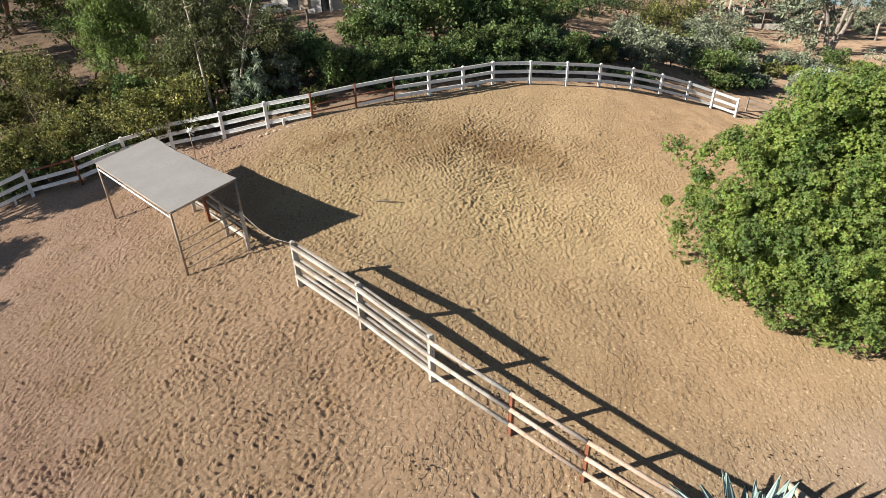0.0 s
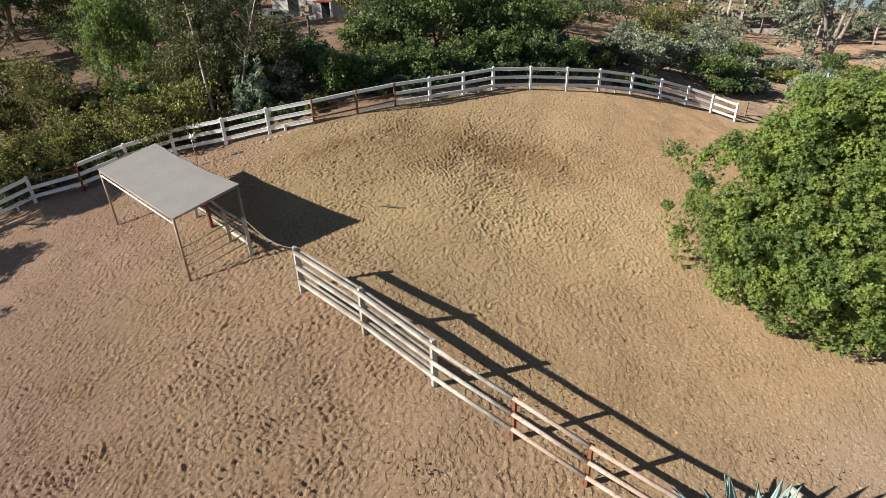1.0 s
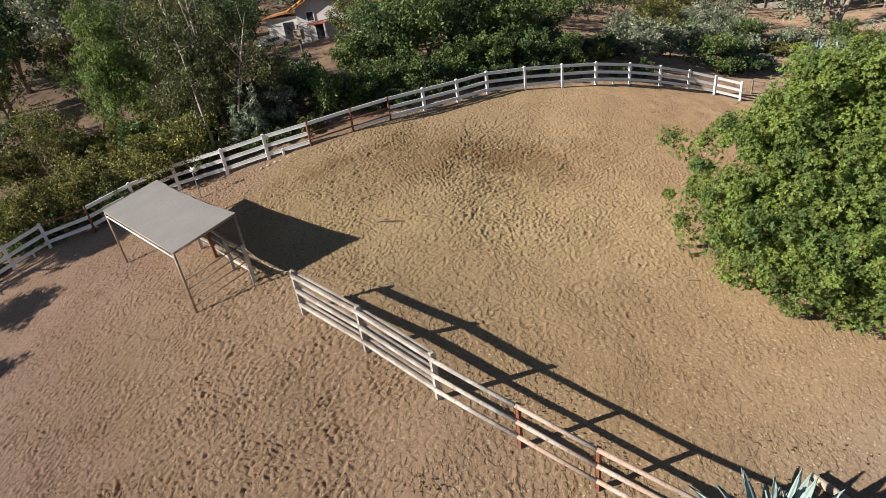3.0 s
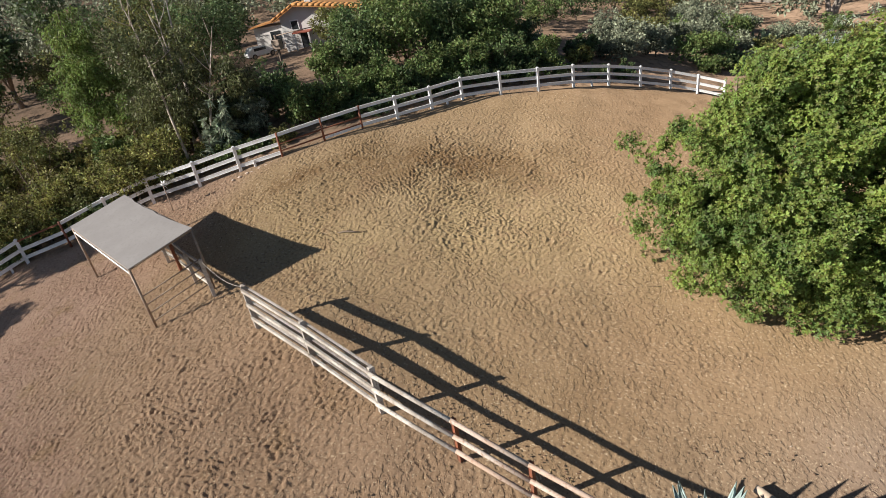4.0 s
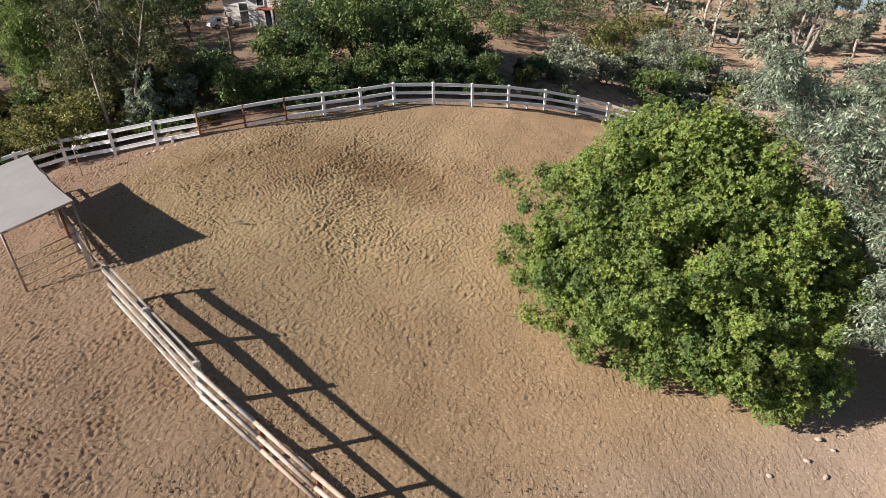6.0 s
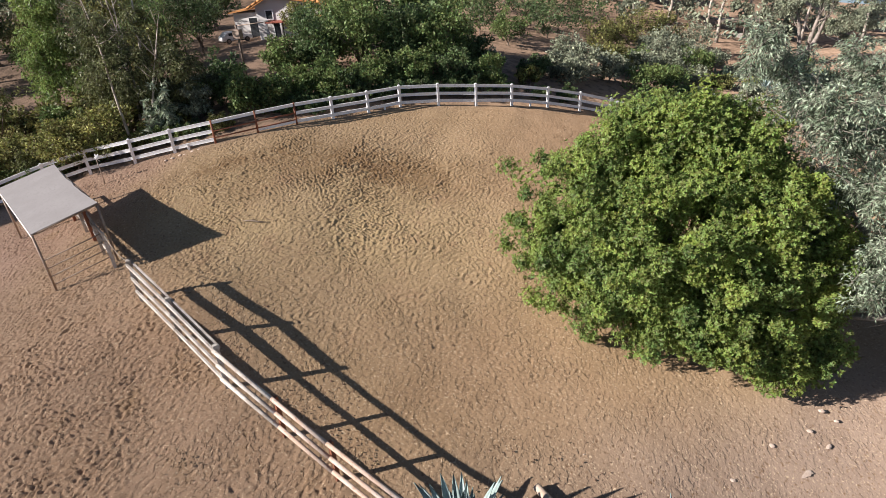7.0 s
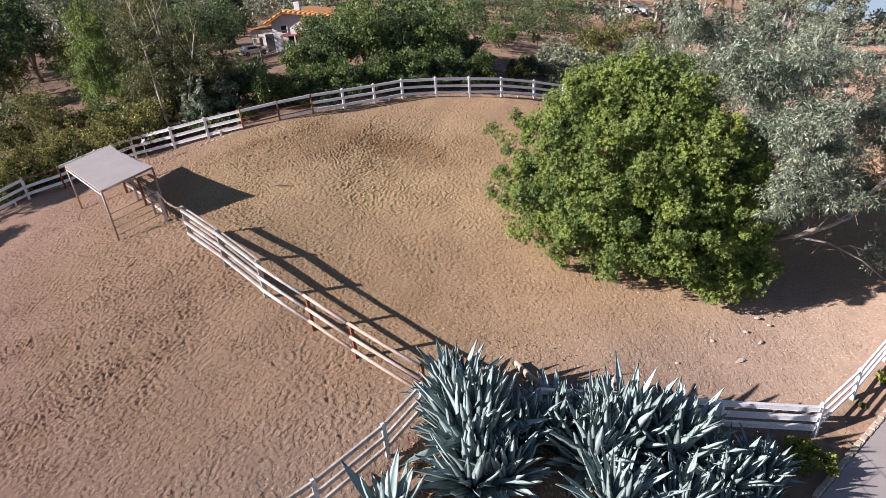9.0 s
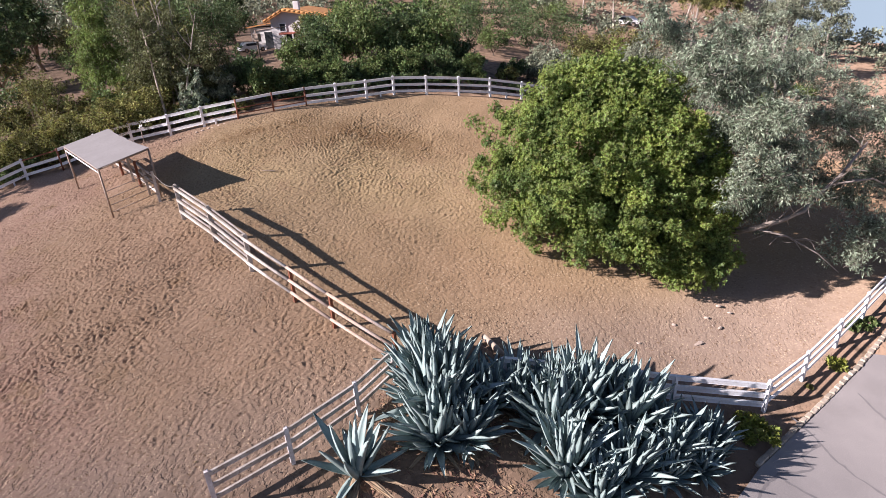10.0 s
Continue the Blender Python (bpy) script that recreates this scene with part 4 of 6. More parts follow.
def road():
    verts, faces = [], []
    pts = [Vector(p) for p in KERB]
    fine_pts = []
    for a, b in zip(pts, pts[1:]):
        fine_pts += [a.lerp(b, k / 8) for k in range(8)]
    fine_pts.append(pts[-1])
    for i, p in enumerate(fine_pts):
        d = (fine_pts[min(i + 1, len(fine_pts) - 1)] - fine_pts[max(i - 1, 0)]).normalized()
        s = Vector((d.y, -d.x))
        for k in range(9):
            q = p + s * (0.1 + k * 0.75)
            verts.append((q.x, q.y, gz(q.x, q.y) + 0.09))
    for i in range(len(fine_pts) - 1):
        for k in range(8):
            a = i * 9 + k
            faces.append((a, a + 1, a + 10, a + 9))
    ob = new("road", quads("road", verts, faces, M_ASPHALT, True))
    return tagged(ob, "grey worn asphalt driveway with cracks", "road", kind="structure")


road()


# ------------------------------------------------------------ stall fence inside the shelter
STALL = [(-7.7, 12.6), (-9.0, 13.3), (-10.3, 14.05), (-11.3, 14.55), (-12.7, 15.2), (-14.2, 15.95)]


def stall_fence():
    f = empty("stall_fence", "weathered board fence along the shelter's open side", "fence")
    for k, (x, y) in enumerate(STALL):
        if k in (2, 4):
            bm = bmesh.new()
            beam(bm, at_ground(x, y, -0.1), at_ground(x, y, 1.3), 0.09, 0.09, 0.01, up=(0.4, 0.9, 0))
            part("post", bm, M_RUST, f, "rust-brown post")
        else:
            post_square(f, x, y, 1.45 if k == 0 else 1.25, 0.085, M_WEATHER, False)
    for p, q in zip(STALL, STALL[1:]):
        for h in (0.42, 0.82, 1.18):
            rail_between(f, p, q, h, 0.11, 0.04, M_WEATHER, side=0.06)
    return f


stall_fence()
rope = bmesh.new()
r0, r1 = at_ground(-7.7, 12.6, 1.4), at_ground(-5.06, 11.2, 1.45)
tube(rope, [r0.lerp(r1, k / 8) - Vector((0, 0, 0.25 * math.sin(math.pi * k / 8))) for k in range(9)], 0.008, 5)
tagged(part("rope", rope, M_WEATHER), "thin pale rope strung across the fence opening", "rope")


# ------------------------------------------------------------ trees and shrubs beyond the fence
def shrub(kind, x, y, h, r, material, seed, label, category="shrub", group="", leaf=(0.13, 0.065), clumps=46, per=110, stem=0.06, lift=0.5, droop=0.2, shell=0.5, bark=None):
    t = empty(kind, label, category, group=group)
    z = gz(x, y)
    cl = cloud((x, y, z + h * lift), (r, r, h * (1 - lift) if lift > 0.45 else h * 0.6), clumps, r * 0.17, r * 0.32, seed, shell, -0.85)
    leaves("crown", cl, int(per * 0.6), leaf[0] * 1.26, leaf[1] * 1.26, material, t, droop, seed)
    rng = np.random.default_rng(seed)
    limbs("trunk", (x, y, z), [tuple(c[:3]) for c in cl[rng.choice(len(cl), 6)]], stem, bark or M_BARK, t, seed, 0.3)
    return t


def offset_line(points, d):
    out = []
    for k, p in enumerate(points):
        a, b = Vector(points[max(k - 1, 0)]), Vector(points[min(k + 1, len(points) - 1)])
        n = (b - a).normalized()
        out.append(Vector(p) + Vector((-n.y, n.x)) * d)
    return out


rs = random.Random(11)
HEDGE = "dark hedge behind the arena fence"
for k, p in enumerate(offset_line(FAR_FENCE[9:16], 2.3)):
    for j in (0, 1):
        shrub("hedge_shrub", p.x + rs.uniform(-0.5, 0.5) + j * 0.9, p.y + rs.uniform(-0.3, 0.5) + j * 0.8, rs.uniform(1.9, 2.7), rs.uniform(1.2, 1.6), M_MID if k < 3 else (M_DARK, M_MID, M_MID)[(k + j) % 3], 100 + 2 * k + j,
              "dark green leafy hedge shrub behind the fence", "shrub", HEDGE, (0.13, 0.065), 44, 110)
for k, p in enumerate(offset_line(FAR_FENCE[12:17], 5.6)):
    shrub("hedge_tree", p.x + rs.uniform(-0.6, 0.6), p.y + rs.uniform(-0.6, 0.6), rs.uniform(4.5, 5.9) * (0.72, 1, 1, 1, 0.62)[k], rs.uniform(2.2, 2.8) * (0.8, 1, 1, 1, 0.6)[k], (M_DARK, M_MID)[k % 2], 140 + k,
          "tall dense dark green tree in the thicket", "tree", HEDGE, (0.15, 0.075), 90, 130, 0.12)
for k, p in enumerate(offset_line(FAR_FENCE[13:16], 10.0)):
    shrub("hedge_tree", p.x + rs.uniform(-1, 1), p.y + rs.uniform(-1, 1), rs.uniform(4.2, 5.6), rs.uniform(2.4, 3.2), (M_MID, M_DARK)[k % 2], 160 + k,
          "tall dense green tree in the thicket", "tree", HEDGE, (0.24, 0.12), 60, 100, 0.13)
# low dark shrubs added to give the strip of shade behind the rails
for k, p in enumerate(offset_line(FAR_FENCE[10:19], 1.25)):
    for j in (0, 1) if k < 5 else (0,):
        shrub("hedge_shrub", p.x + rs.uniform(-0.3, 0.3) + j * 0.85, p.y + rs.uniform(-0.1, 0.3) + j * 0.75, rs.uniform(1.0, 1.5), rs.uniform(0.75, 0.95), M_DARK, 500 + 2 * k + j,
              "low dark green shrub added for the shaded strip behind the white fence", "shrub", HEDGE, (0.12, 0.06), 34, 90)
# low scrub right behind the west fence
for k, p in enumerate(offset_line(FAR_FENCE[0:8], 1.0)):
    for j in (0, 1, 2):
        shrub("olive_shrub", p.x + rs.uniform(-0.3, 0.3) + j * 0.75, p.y + rs.uniform(-0.1, 0.3) + j * (0.3 if k < 4 else 0.6), rs.uniform(0.8, 1.3), rs.uniform(0.6, 0.85), (M_OLIVE, M_MID, M_DARK)[(k + j) % 3], 540 + 3 * k + j,
              "low olive scrub close behind the white fence", "shrub", "scrub behind the fence", (0.1, 0.05), 30, 80)
# shrubs by the gate and before the house
# the last is an added tree, hidden behind the gums, to shade the house wall
for k, (x, y, h, r, m) in enumerate(((-12.2, 23.0, 2.6, 1.1, M_GREY), (-13.3, 23.9, 2.2, 1.1, M_DARK), (-12.6, 24.4, 2.8, 1.2, M_GUMLEAF), (-15.2, 38.4, 3.2, 1.7, M_OLIVE), (-12.8, 37.6, 3.6, 1.9, M_MID), (-24.4, 36.4, 6.6, 2.4, M_GUMLEAF))):
    shrub("slope_tree", x, y, h, r, m, 600 + k, "leafy green tree on the dirt slope by the house track", "tree", "trees on the west slope", (0.13, 0.055), 54, 110, 0.07, 0.55)
for x, y, h, r, seed in ((-12.5, 21.3, 3.3, 0.8, 620), (-13.2, 21.2, 2.6, 0.7, 621)):
    shrub("silver_shrub", x, y, h, r, M_EUC, seed, "silvery narrow-leaved shrub between the pale gum trunks", "shrub", "silvery shrubs by the gum trunks", (0.34, 0.06), 30, 34, 0.03, 0.45, 0.5, 0.3, M_PALEBARK)
# olive shrubs along the west fence
for k in range(13):
    t = k / 12
    x, y = -25.5 + 10.6 * t + rs.uniform(-0.5, 0.5), 16.3 + 3.6 * t**1.4 + rs.uniform(-0.4, 0.9)
    shrub("olive_shrub", x, y, rs.uniform(1.9, 2.8), rs.uniform(1.3, 1.8), (M_SCRUB, M_SCRUB, M_OLIVE)[k % 3], 180 + k, "olive green scrub bush on the slope behind the fence", "shrub", "scrub behind the fence", (0.1, 0.055), 60, 120, shell=0.7)
for k, (x, y, h, r) in enumerate(((-30, 24, 2.6, 1.8), (-27, 22.5, 2.2, 1.5), (-33, 22, 3.0, 2.0), (-22.5, 22.3, 1.6, 1.2), (-19.3, 23.2, 2.2, 1.3), (-17.2, 22.0, 1.6, 1.1), (-13.3, 23.0, 1.5, 1.1), (-31, 29, 3.2, 2.0), (-36, 27, 3.5, 2.2))):
    shrub("scrub_tree", x, y, h, r, (M_OLIVE, M_MID)[k % 2], 200 + k, "thin olive scrub tree with bare lower stems", "tree", "scrub trees on the hillside", (0.15, 0.07), 34, 70, 0.07, 0.62)


# ------------------------------------------------------------ tall trees on the west side
def tall_tree(kind, stems, height, clouds, material, seed, label, leaf, per, bark, r0=0.14, droop=0.6):
    t = empty(kind, label, "tree")
    cl = np.concatenate([cloud(c, r, n, lo, hi, seed + i, 0.35) for i, (c, r, n, lo, hi) in enumerate(clouds)])
    leaves("crown", cl, int(per * 0.62), leaf[0] * 1.22, leaf[1] * 1.24, material, t, droop, seed)
    rng = random.Random(seed)
    for x, y, dx, dy, h in stems:
        bm = bmesh.new()
        p0 = at_ground(x, y, -0.2)
        pts = [p0 + Vector((dx * q**1.3 + rng.uniform(-0.12, 0.12), dy * q**1.3 + rng.uniform(-0.12, 0.12), h * q)) for q in (0, 0.15, 0.35, 0.55, 0.75, 1.0)]
        tube(bm, pts, [r0 * 1.2, r0, r0 * 0.8, r0 * 0.62, r0 * 0.42, r0 * 0.12], 8)
        for q in range(7):
            a = pts[2].lerp(pts[5], rng.uniform(0.0, 0.9))
            e = a + Vector((rng.uniform(-1, 1), rng.uniform(-1, 1), rng.uniform(0.5, 1.4))) * h * 0.14
            tube(bm, [a, a.lerp(e, 0.5) + Vector((0, 0, -0.08)), e], [r0 * 0.35, r0 * 0.22, r0 * 0.06], 5)
        part("trunk", bm, bark, t)
    return t


tall_tree("eucalyptus_tree", [(-14.4, 20.6, -1.0, 0.6, 8.4), (-13.5, 21.3, 1.5, 0.8, 6.2), (-15.6, 22.6, 0.3, 0.4, 7.6), (-14.9, 22.4, -0.9, 0.6, 7.0)], 9,
          [((-15.6, 21.8, 8.6), (2.6, 2.2, 2.0), 90, 0.28, 0.55), ((-14.4, 21.8, 6.9), (2.7, 2.0, 1.7), 84, 0.28, 0.5), ((-16.8, 22.0, 6.4), (1.6, 1.6, 1.8), 44, 0.28, 0.48), ((-13.0, 22.6, 5.6), (1.6, 1.5, 1.4), 40, 0.28, 0.48), ((-11.8, 22.4, 7.2), (1.2, 1.2, 1.6), 36, 0.28, 0.48), ((-15.6, 23.0, 5.0), (2.2, 1.4, 1.1), 46, 0.28, 0.48)], M_GUMLEAF, 301,
          "slender eucalyptus clump with white-patched trunks behind the fence", (0.13, 0.04), 150, M_PALEBARK, 0.07)
tall_tree("pepper_tree", [(-24.6, 23.6, 1.4, 0.6, 4.6), (-23.2, 24.0, -0.4, 0.5, 5.0), (-23.6, 24.2, 0.4, 0.4, 8.4)], 8, [((-22.7, 24.5, 7.4), (2.3, 2.0, 2.2), 80, 0.3, 0.6), ((-22.0, 24.1, 5.6), (2.3, 1.8, 1.3), 52, 0.3, 0.55), ((-24.3, 24.5, 6.2), (1.3, 1.2, 1.3), 26, 0.3, 0.5), ((-23.4, 24.8, 9.6), (1.9, 1.7, 1.7), 60, 0.3, 0.55)], M_PEPPER, 305,
          "bright green weeping pepper tree on the slope", (0.14, 0.05), 150, M_BARK, 0.11, 0.8)
tall_tree("scrub_tree", [(-24.0, 19.9, 0.5, 0.2, 4.2), (-24.5, 20.2, -0.7, 0.2, 4.0), (-23.6, 20.3, 0.9, 0.2, 3.6), (-24.3, 19.7, 0.0, -0.3, 4.0)], 6, [((-23.6, 20.2, 5.6), (2.1, 1.6, 1.3), 54, 0.25, 0.5), ((-24.6, 20.4, 4.6), (1.6, 1.3, 1.0), 26, 0.25, 0.45)], M_OLIVE, 309,
          "thin brownish scrub tree with many bare stems", (0.1, 0.045), 110, M_BARK, 0.05, 0.3)
shrub("small_tree", -18.4, 20.2, 2.9, 1.15, M_MID, 311, "small green tree with a single bare stem behind the fence", "tree", "", (0.12, 0.06), 44, 120, 0.07, 0.68)
for k, (x, y, h, r) in enumerate(((-45.5, 35.2, 9, 2.8), (-40, 32.4, 8, 2.4), (-49, 45, 10, 3.6), (-36, 44, 7.0, 2.6), (-30, 47, 6.5, 2.4))):
    shrub("conifer_tree", x, y, h, r, M_DARK, 320 + k, "dark shadowy conifer on the hillside", "tree", "dark hillside trees", (0.28, 0.1), 60, 110, 0.2, 0.5)


# ------------------------------------------------------------ far trees, north and east
for k, (x, y, h, r, m) in enumerate(((5.2, 42.8, 2.9, 1.9, M_GREY), (3.4, 41.2, 1.9, 1.3, M_GREY), (2.2, 39.6, 1.4, 1.2, M_DARK), (6.8, 44.5, 2.4, 1.5, M_GREY), (9.4, 45.0, 2.5, 1.7, M_MID), (10.6, 47.6, 2.0, 1.5, M_MID), (12.0, 45.6, 1.3, 1.3, M_DARK), (10.4, 43.4, 1.1, 1.1, M_MID), (-4.5, 49.0, 4.2, 2.6, M_DARK), (-6.5, 54.0, 4.8, 3.0, M_MID), (-8.5, 60.0, 5.5, 3.2, M_DARK), (-3.4, 66.0, 5.2, 3.0, M_DARK), (0.4, 68.0, 5.0, 3.0, M_MID), (-6.0, 70.0, 6.0, 3.4, M_DARK), (-11.4, 66.0, 6.0, 3.4, M_MID),
                                     (13.4, 57.0, 2.5, 2.2, M_MID), (11.0, 54.0, 2.2, 1.9, M_GREY), (7.6, 66.0, 3.4, 2.6, M_OLIVE), (6.4, 58.0, 2.6, 2.0, M_OLIVE), (3.4, 60.5, 5.2, 3.3, M_DARK), (0.4, 54.0, 4.4, 2.8, M_DARK), (-2.0, 58.0, 5.0, 3.2, M_DARK), (10.4, 68.0, 3.2, 2.4, M_OLIVE), (13.2, 68.0, 3.0, 2.6, M_GREY), (9.8, 60.0, 2.6, 2.2, M_GREY),
                                     (17.8, 59.0, 1.6, 2.0, M_GREY), (19.4, 60.5, 1.4, 1.8, M_GREY), (17.9, 56.0, 0.9, 1.0, M_YELLOW), (22.6, 62.5, 2.2, 1.6, M_MID), (24.4, 61.0, 1.6, 1.5, M_OLIVE), (20.8, 57.6, 1.2, 1.3, M_GREY), (26.5, 60.0, 1.5, 1.6, M_MID), (15.0, 62.5, 1.6, 1.7, M_GREY), (8.2, 52.0, 1.9, 1.6, M_MID), (16.2, 48.0, 0.9, 1.1, M_GREY))):
    shrub("hillside_shrub", x, y, h, r, m, 340 + k, ("dark leafy", "grey-green", "olive", "green")[(M_DARK, M_GREY, M_OLIVE, M_MID, M_YELLOW).index(m) % 4 if m is not M_YELLOW else 3] + " bush on the dry far slope", "shrub", "bushes on the far slope", (0.16, 0.08), 42, 95)
for k, (x, y, h, lean, r0, m) in enumerate(((15.0, 80.4, 13, 1.6, 0.2, M_OLIVE), (16.3, 77.5, 12, 0.7, 0.19, M_OLIVE), (10.9, 82.8, 12, 0.4, 0.2, M_GREY), (11.6, 83.4, 12, 0.2, 0.15, M_GREY), (6.5, 78, 11, -0.5, 0.15, M_OLIVE), (26, 82, 11, 0.5, 0.16, M_GREY), (20.5, 88, 12, 0.2, 0.16, M_OLIVE), (33, 84, 10, -0.6, 0.15, M_GREY), (2.0, 80, 12, 0.3, 0.15, M_OLIVE), (-4, 84, 12, 0.2, 0.15, M_OLIVE), (29.5, 92, 11, 0.3, 0.15, M_GREY))):
    z = gz(x, y)
    tall_tree("gum_tree", [(x, y, lean, 0.4, h * 0.9)], h, [((x + lean, y, z + h * 0.80), (2.8, 2.8, h * 0.2), 44, 0.4, 0.85), ((x + lean + 1.2, y, z + h * 0.55), (2.2, 2.0, h * 0.14), 26, 0.3, 0.7), ((x + lean - 1.6, y, z + h * 0.62), (1.6, 1.6, h * 0.1), 16, 0.3, 0.6)], m, 360 + 3 * k,
              "tall gum tree with a pale bare trunk on the far slope", (0.24, 0.08), 100, M_PALEBARK, r0)
z = gz(24.4, 71)
tall_tree("gum_tree", [(24.3, 71, 0.4, 0.2, 2.8), (24.5, 71, 2.4, 0.3, 8.0), (24.3, 71, -1.9, 0.2, 7.0), (24.6, 71.2, 0.9, 0.4, 8.6)], 9, [((25.2, 71.4, z + 7.2), (3.2, 2.8, 1.9), 70, 0.35, 0.75), ((28.0, 71.2, z + 4.6), (2.4, 2.2, 1.5), 44, 0.35, 0.7), ((22.6, 71.2, z + 6.0), (2.2, 2.0, 1.5), 40, 0.3, 0.65), ((26.4, 71.0, z + 3.6), (1.6, 1.5, 0.9), 20, 0.3, 0.5)], M_GREY, 399,
          "grey-green gum tree with a forked brown trunk beside the track", (0.2, 0.07), 110, M_GREYBARK, 0.26)
# a belt of distant woods on the rising ground and along the eastern rim
rng = np.random.default_rng(77)
far_clumps = []
for _ in range(420):
    az, d = radians(rng.uniform(-62, 11)), rng.uniform(70, 150)
    x, y = 8 + d * math.sin(az), -3 + d * math.cos(az)
    if d < 84 and abs(math.degrees(az) + 16) < 12 or math.degrees(az) > -6 and rng.random() < 0.75:
        continue
    h = rng.uniform(2.5, 7)
    for q in range(5):
        far_clumps.append((x + rng.normal(0, h * 0.22), y + rng.normal(0, h * 0.22), gz(x, y) + h * rng.uniform(0.25, 0.95), h * rng.uniform(0.16, 0.3)))
for _ in range(70):
    az, d = radians(rng.uniform(9, 40)), rng.uniform(85, 118)
    x, y = 8 + d * math.sin(az), -3 + d * math.cos(az)
    h = rng.uniform(2.0, 5.5)
    for q in range(4):
        far_clumps.append((x + rng.normal(0, h * 0.2), y + rng.normal(0, h * 0.2), gz(x, y) + h * rng.uniform(0.25, 0.9), h * rng.uniform(0.15, 0.28)))
tagged(leaves("distant_woods", far_clumps, 62, 0.44, 0.22, M_GREY, None, 0.2, 78), "distant olive green woods on the hills", "woods", kind="stuff")


# ------------------------------------------------------------ more of the west slope
for k, (x, y, h, r, m) in enumerate(((-20.6, 21.6, 2.6, 1.7, M_OLIVE), (-18.2, 20.6, 2.0, 1.4, M_MID), (-16.9, 23.6, 3.0, 1.6, M_OLIVE), (-26.6, 19.6, 2.8, 1.9, M_OLIVE), (-24.0, 21.4, 2.4, 1.6, M_OLIVE),
                                     (-30.5, 21.0, 3.2, 2.2, M_DARK), (-26.5, 30.5, 3.4, 2.2, M_MID), (-22.5, 31.5, 3.6, 2.2, M_OLIVE), (-30.0, 35.0, 4.6, 2.6, M_DARK), (-34.0, 31.5, 4.2, 2.4, M_OLIVE), (-19.5, 28.5, 3.4, 1.8, M_OLIVE), (-25.5, 39.5, 5.0, 2.6, M_DARK), (-30.5, 41.0, 5.5, 2.8, M_MID))):
    shrub("slope_tree", x, y, h, r, m, 420 + k, "scrubby green tree on the dry slope", "tree", "trees on the west slope", (0.17, 0.075), 50, 95, 0.08, 0.6)
zl = gz(-20.5, 27)
tall_tree("gum_tree", [(-18.6, 25.4, -0.8, 0.2, 8.2), (-18.0, 25.9, 0.5, 0.4, 7.4)], 8, [((-18.9, 25.8, zl + 5.8), (1.9, 1.8, 2.2), 44, 0.35, 0.7), ((-17.6, 26.2, zl + 4.3), (1.3, 1.3, 1.4), 20, 0.3, 0.6)], M_OLIVE, 441,
          "olive-leaved gum tree with pale stems on the slope", (0.17, 0.055), 110, M_PALEBARK, 0.11)
# off to the west stands a tree whose shade falls on the arena's edge
for x, y, top, r, seed in ((-24.6, 6.9, 5.0, 1.3, 460), (-22.8, 3.5, 4.9, 1.1, 461), (-27.4, 9.2, 7.4, 2.3, 462), (-24.6, 10.6, 6.3, 1.7, 463), (-22.7, 11.7, 5.4, 1.2, 464)):
    z = gz(x, y)
    tall_tree("pepper_tree", [(x, y, 0.2, 0.1, top - z), (x + 0.3, y, -0.4, 0.3, (top - z) * 0.9)], 7, [((x, y, top), (r, r, r * 0.9), 40, 0.35, 0.7)], M_MID, seed, "green pepper tree standing beside the arena fence", (0.16, 0.08), 120, M_BARK, 0.15)


# undergrowth and taller trees on the shaded west slope
for k, (x, y, h, r, m) in enumerate(((-16.0, 22.4, 2.2, 1.2, M_OLIVE), (-14.2, 23.4, 2.8, 1.3, M_GUMLEAF), (-19.6, 24.9, 2.4, 1.4, M_GUMLEAF), (-12.9, 26.4, 2.8, 1.4, M_DARK), (-11.4, 25.2, 2.2, 1.2, M_MID),
                                     (-21.6, 31.2, 5.2, 2.2, M_MID), (-24.4, 33.6, 6.2, 2.4, M_DARK), (-28.4, 32.4, 6.4, 2.4, M_GUMLEAF), (-22.4, 36.0, 5.4, 2.0, M_DARK), (-32.6, 37.4, 7.4, 2.8, M_DARK), (-10.8, 29.6, 3.0, 1.5, M_MID), (-10.2, 32.8, 3.8, 1.9, M_DARK))):
    shrub("slope_tree", x, y, h, r, m, 700 + k, "dark leafy tree in the shaded growth on the slope", "tree", "trees on the west slope", (0.15, 0.065), 56, 100, 0.08, 0.55)
for k, (x, y, h, r) in enumerate(((-37.6, 28.6, 10.0, 2.0), (-36.2, 26.0, 8.0, 2.0), (-44.0, 31.5, 10.5, 2.6))):
    shrub("conifer_tree", x, y, h, r, M_DARK, 730 + k, "dark shadowy conifer on the hillside", "tree", "dark hillside trees", (0.24, 0.09), 70, 110, 0.2, 0.5)
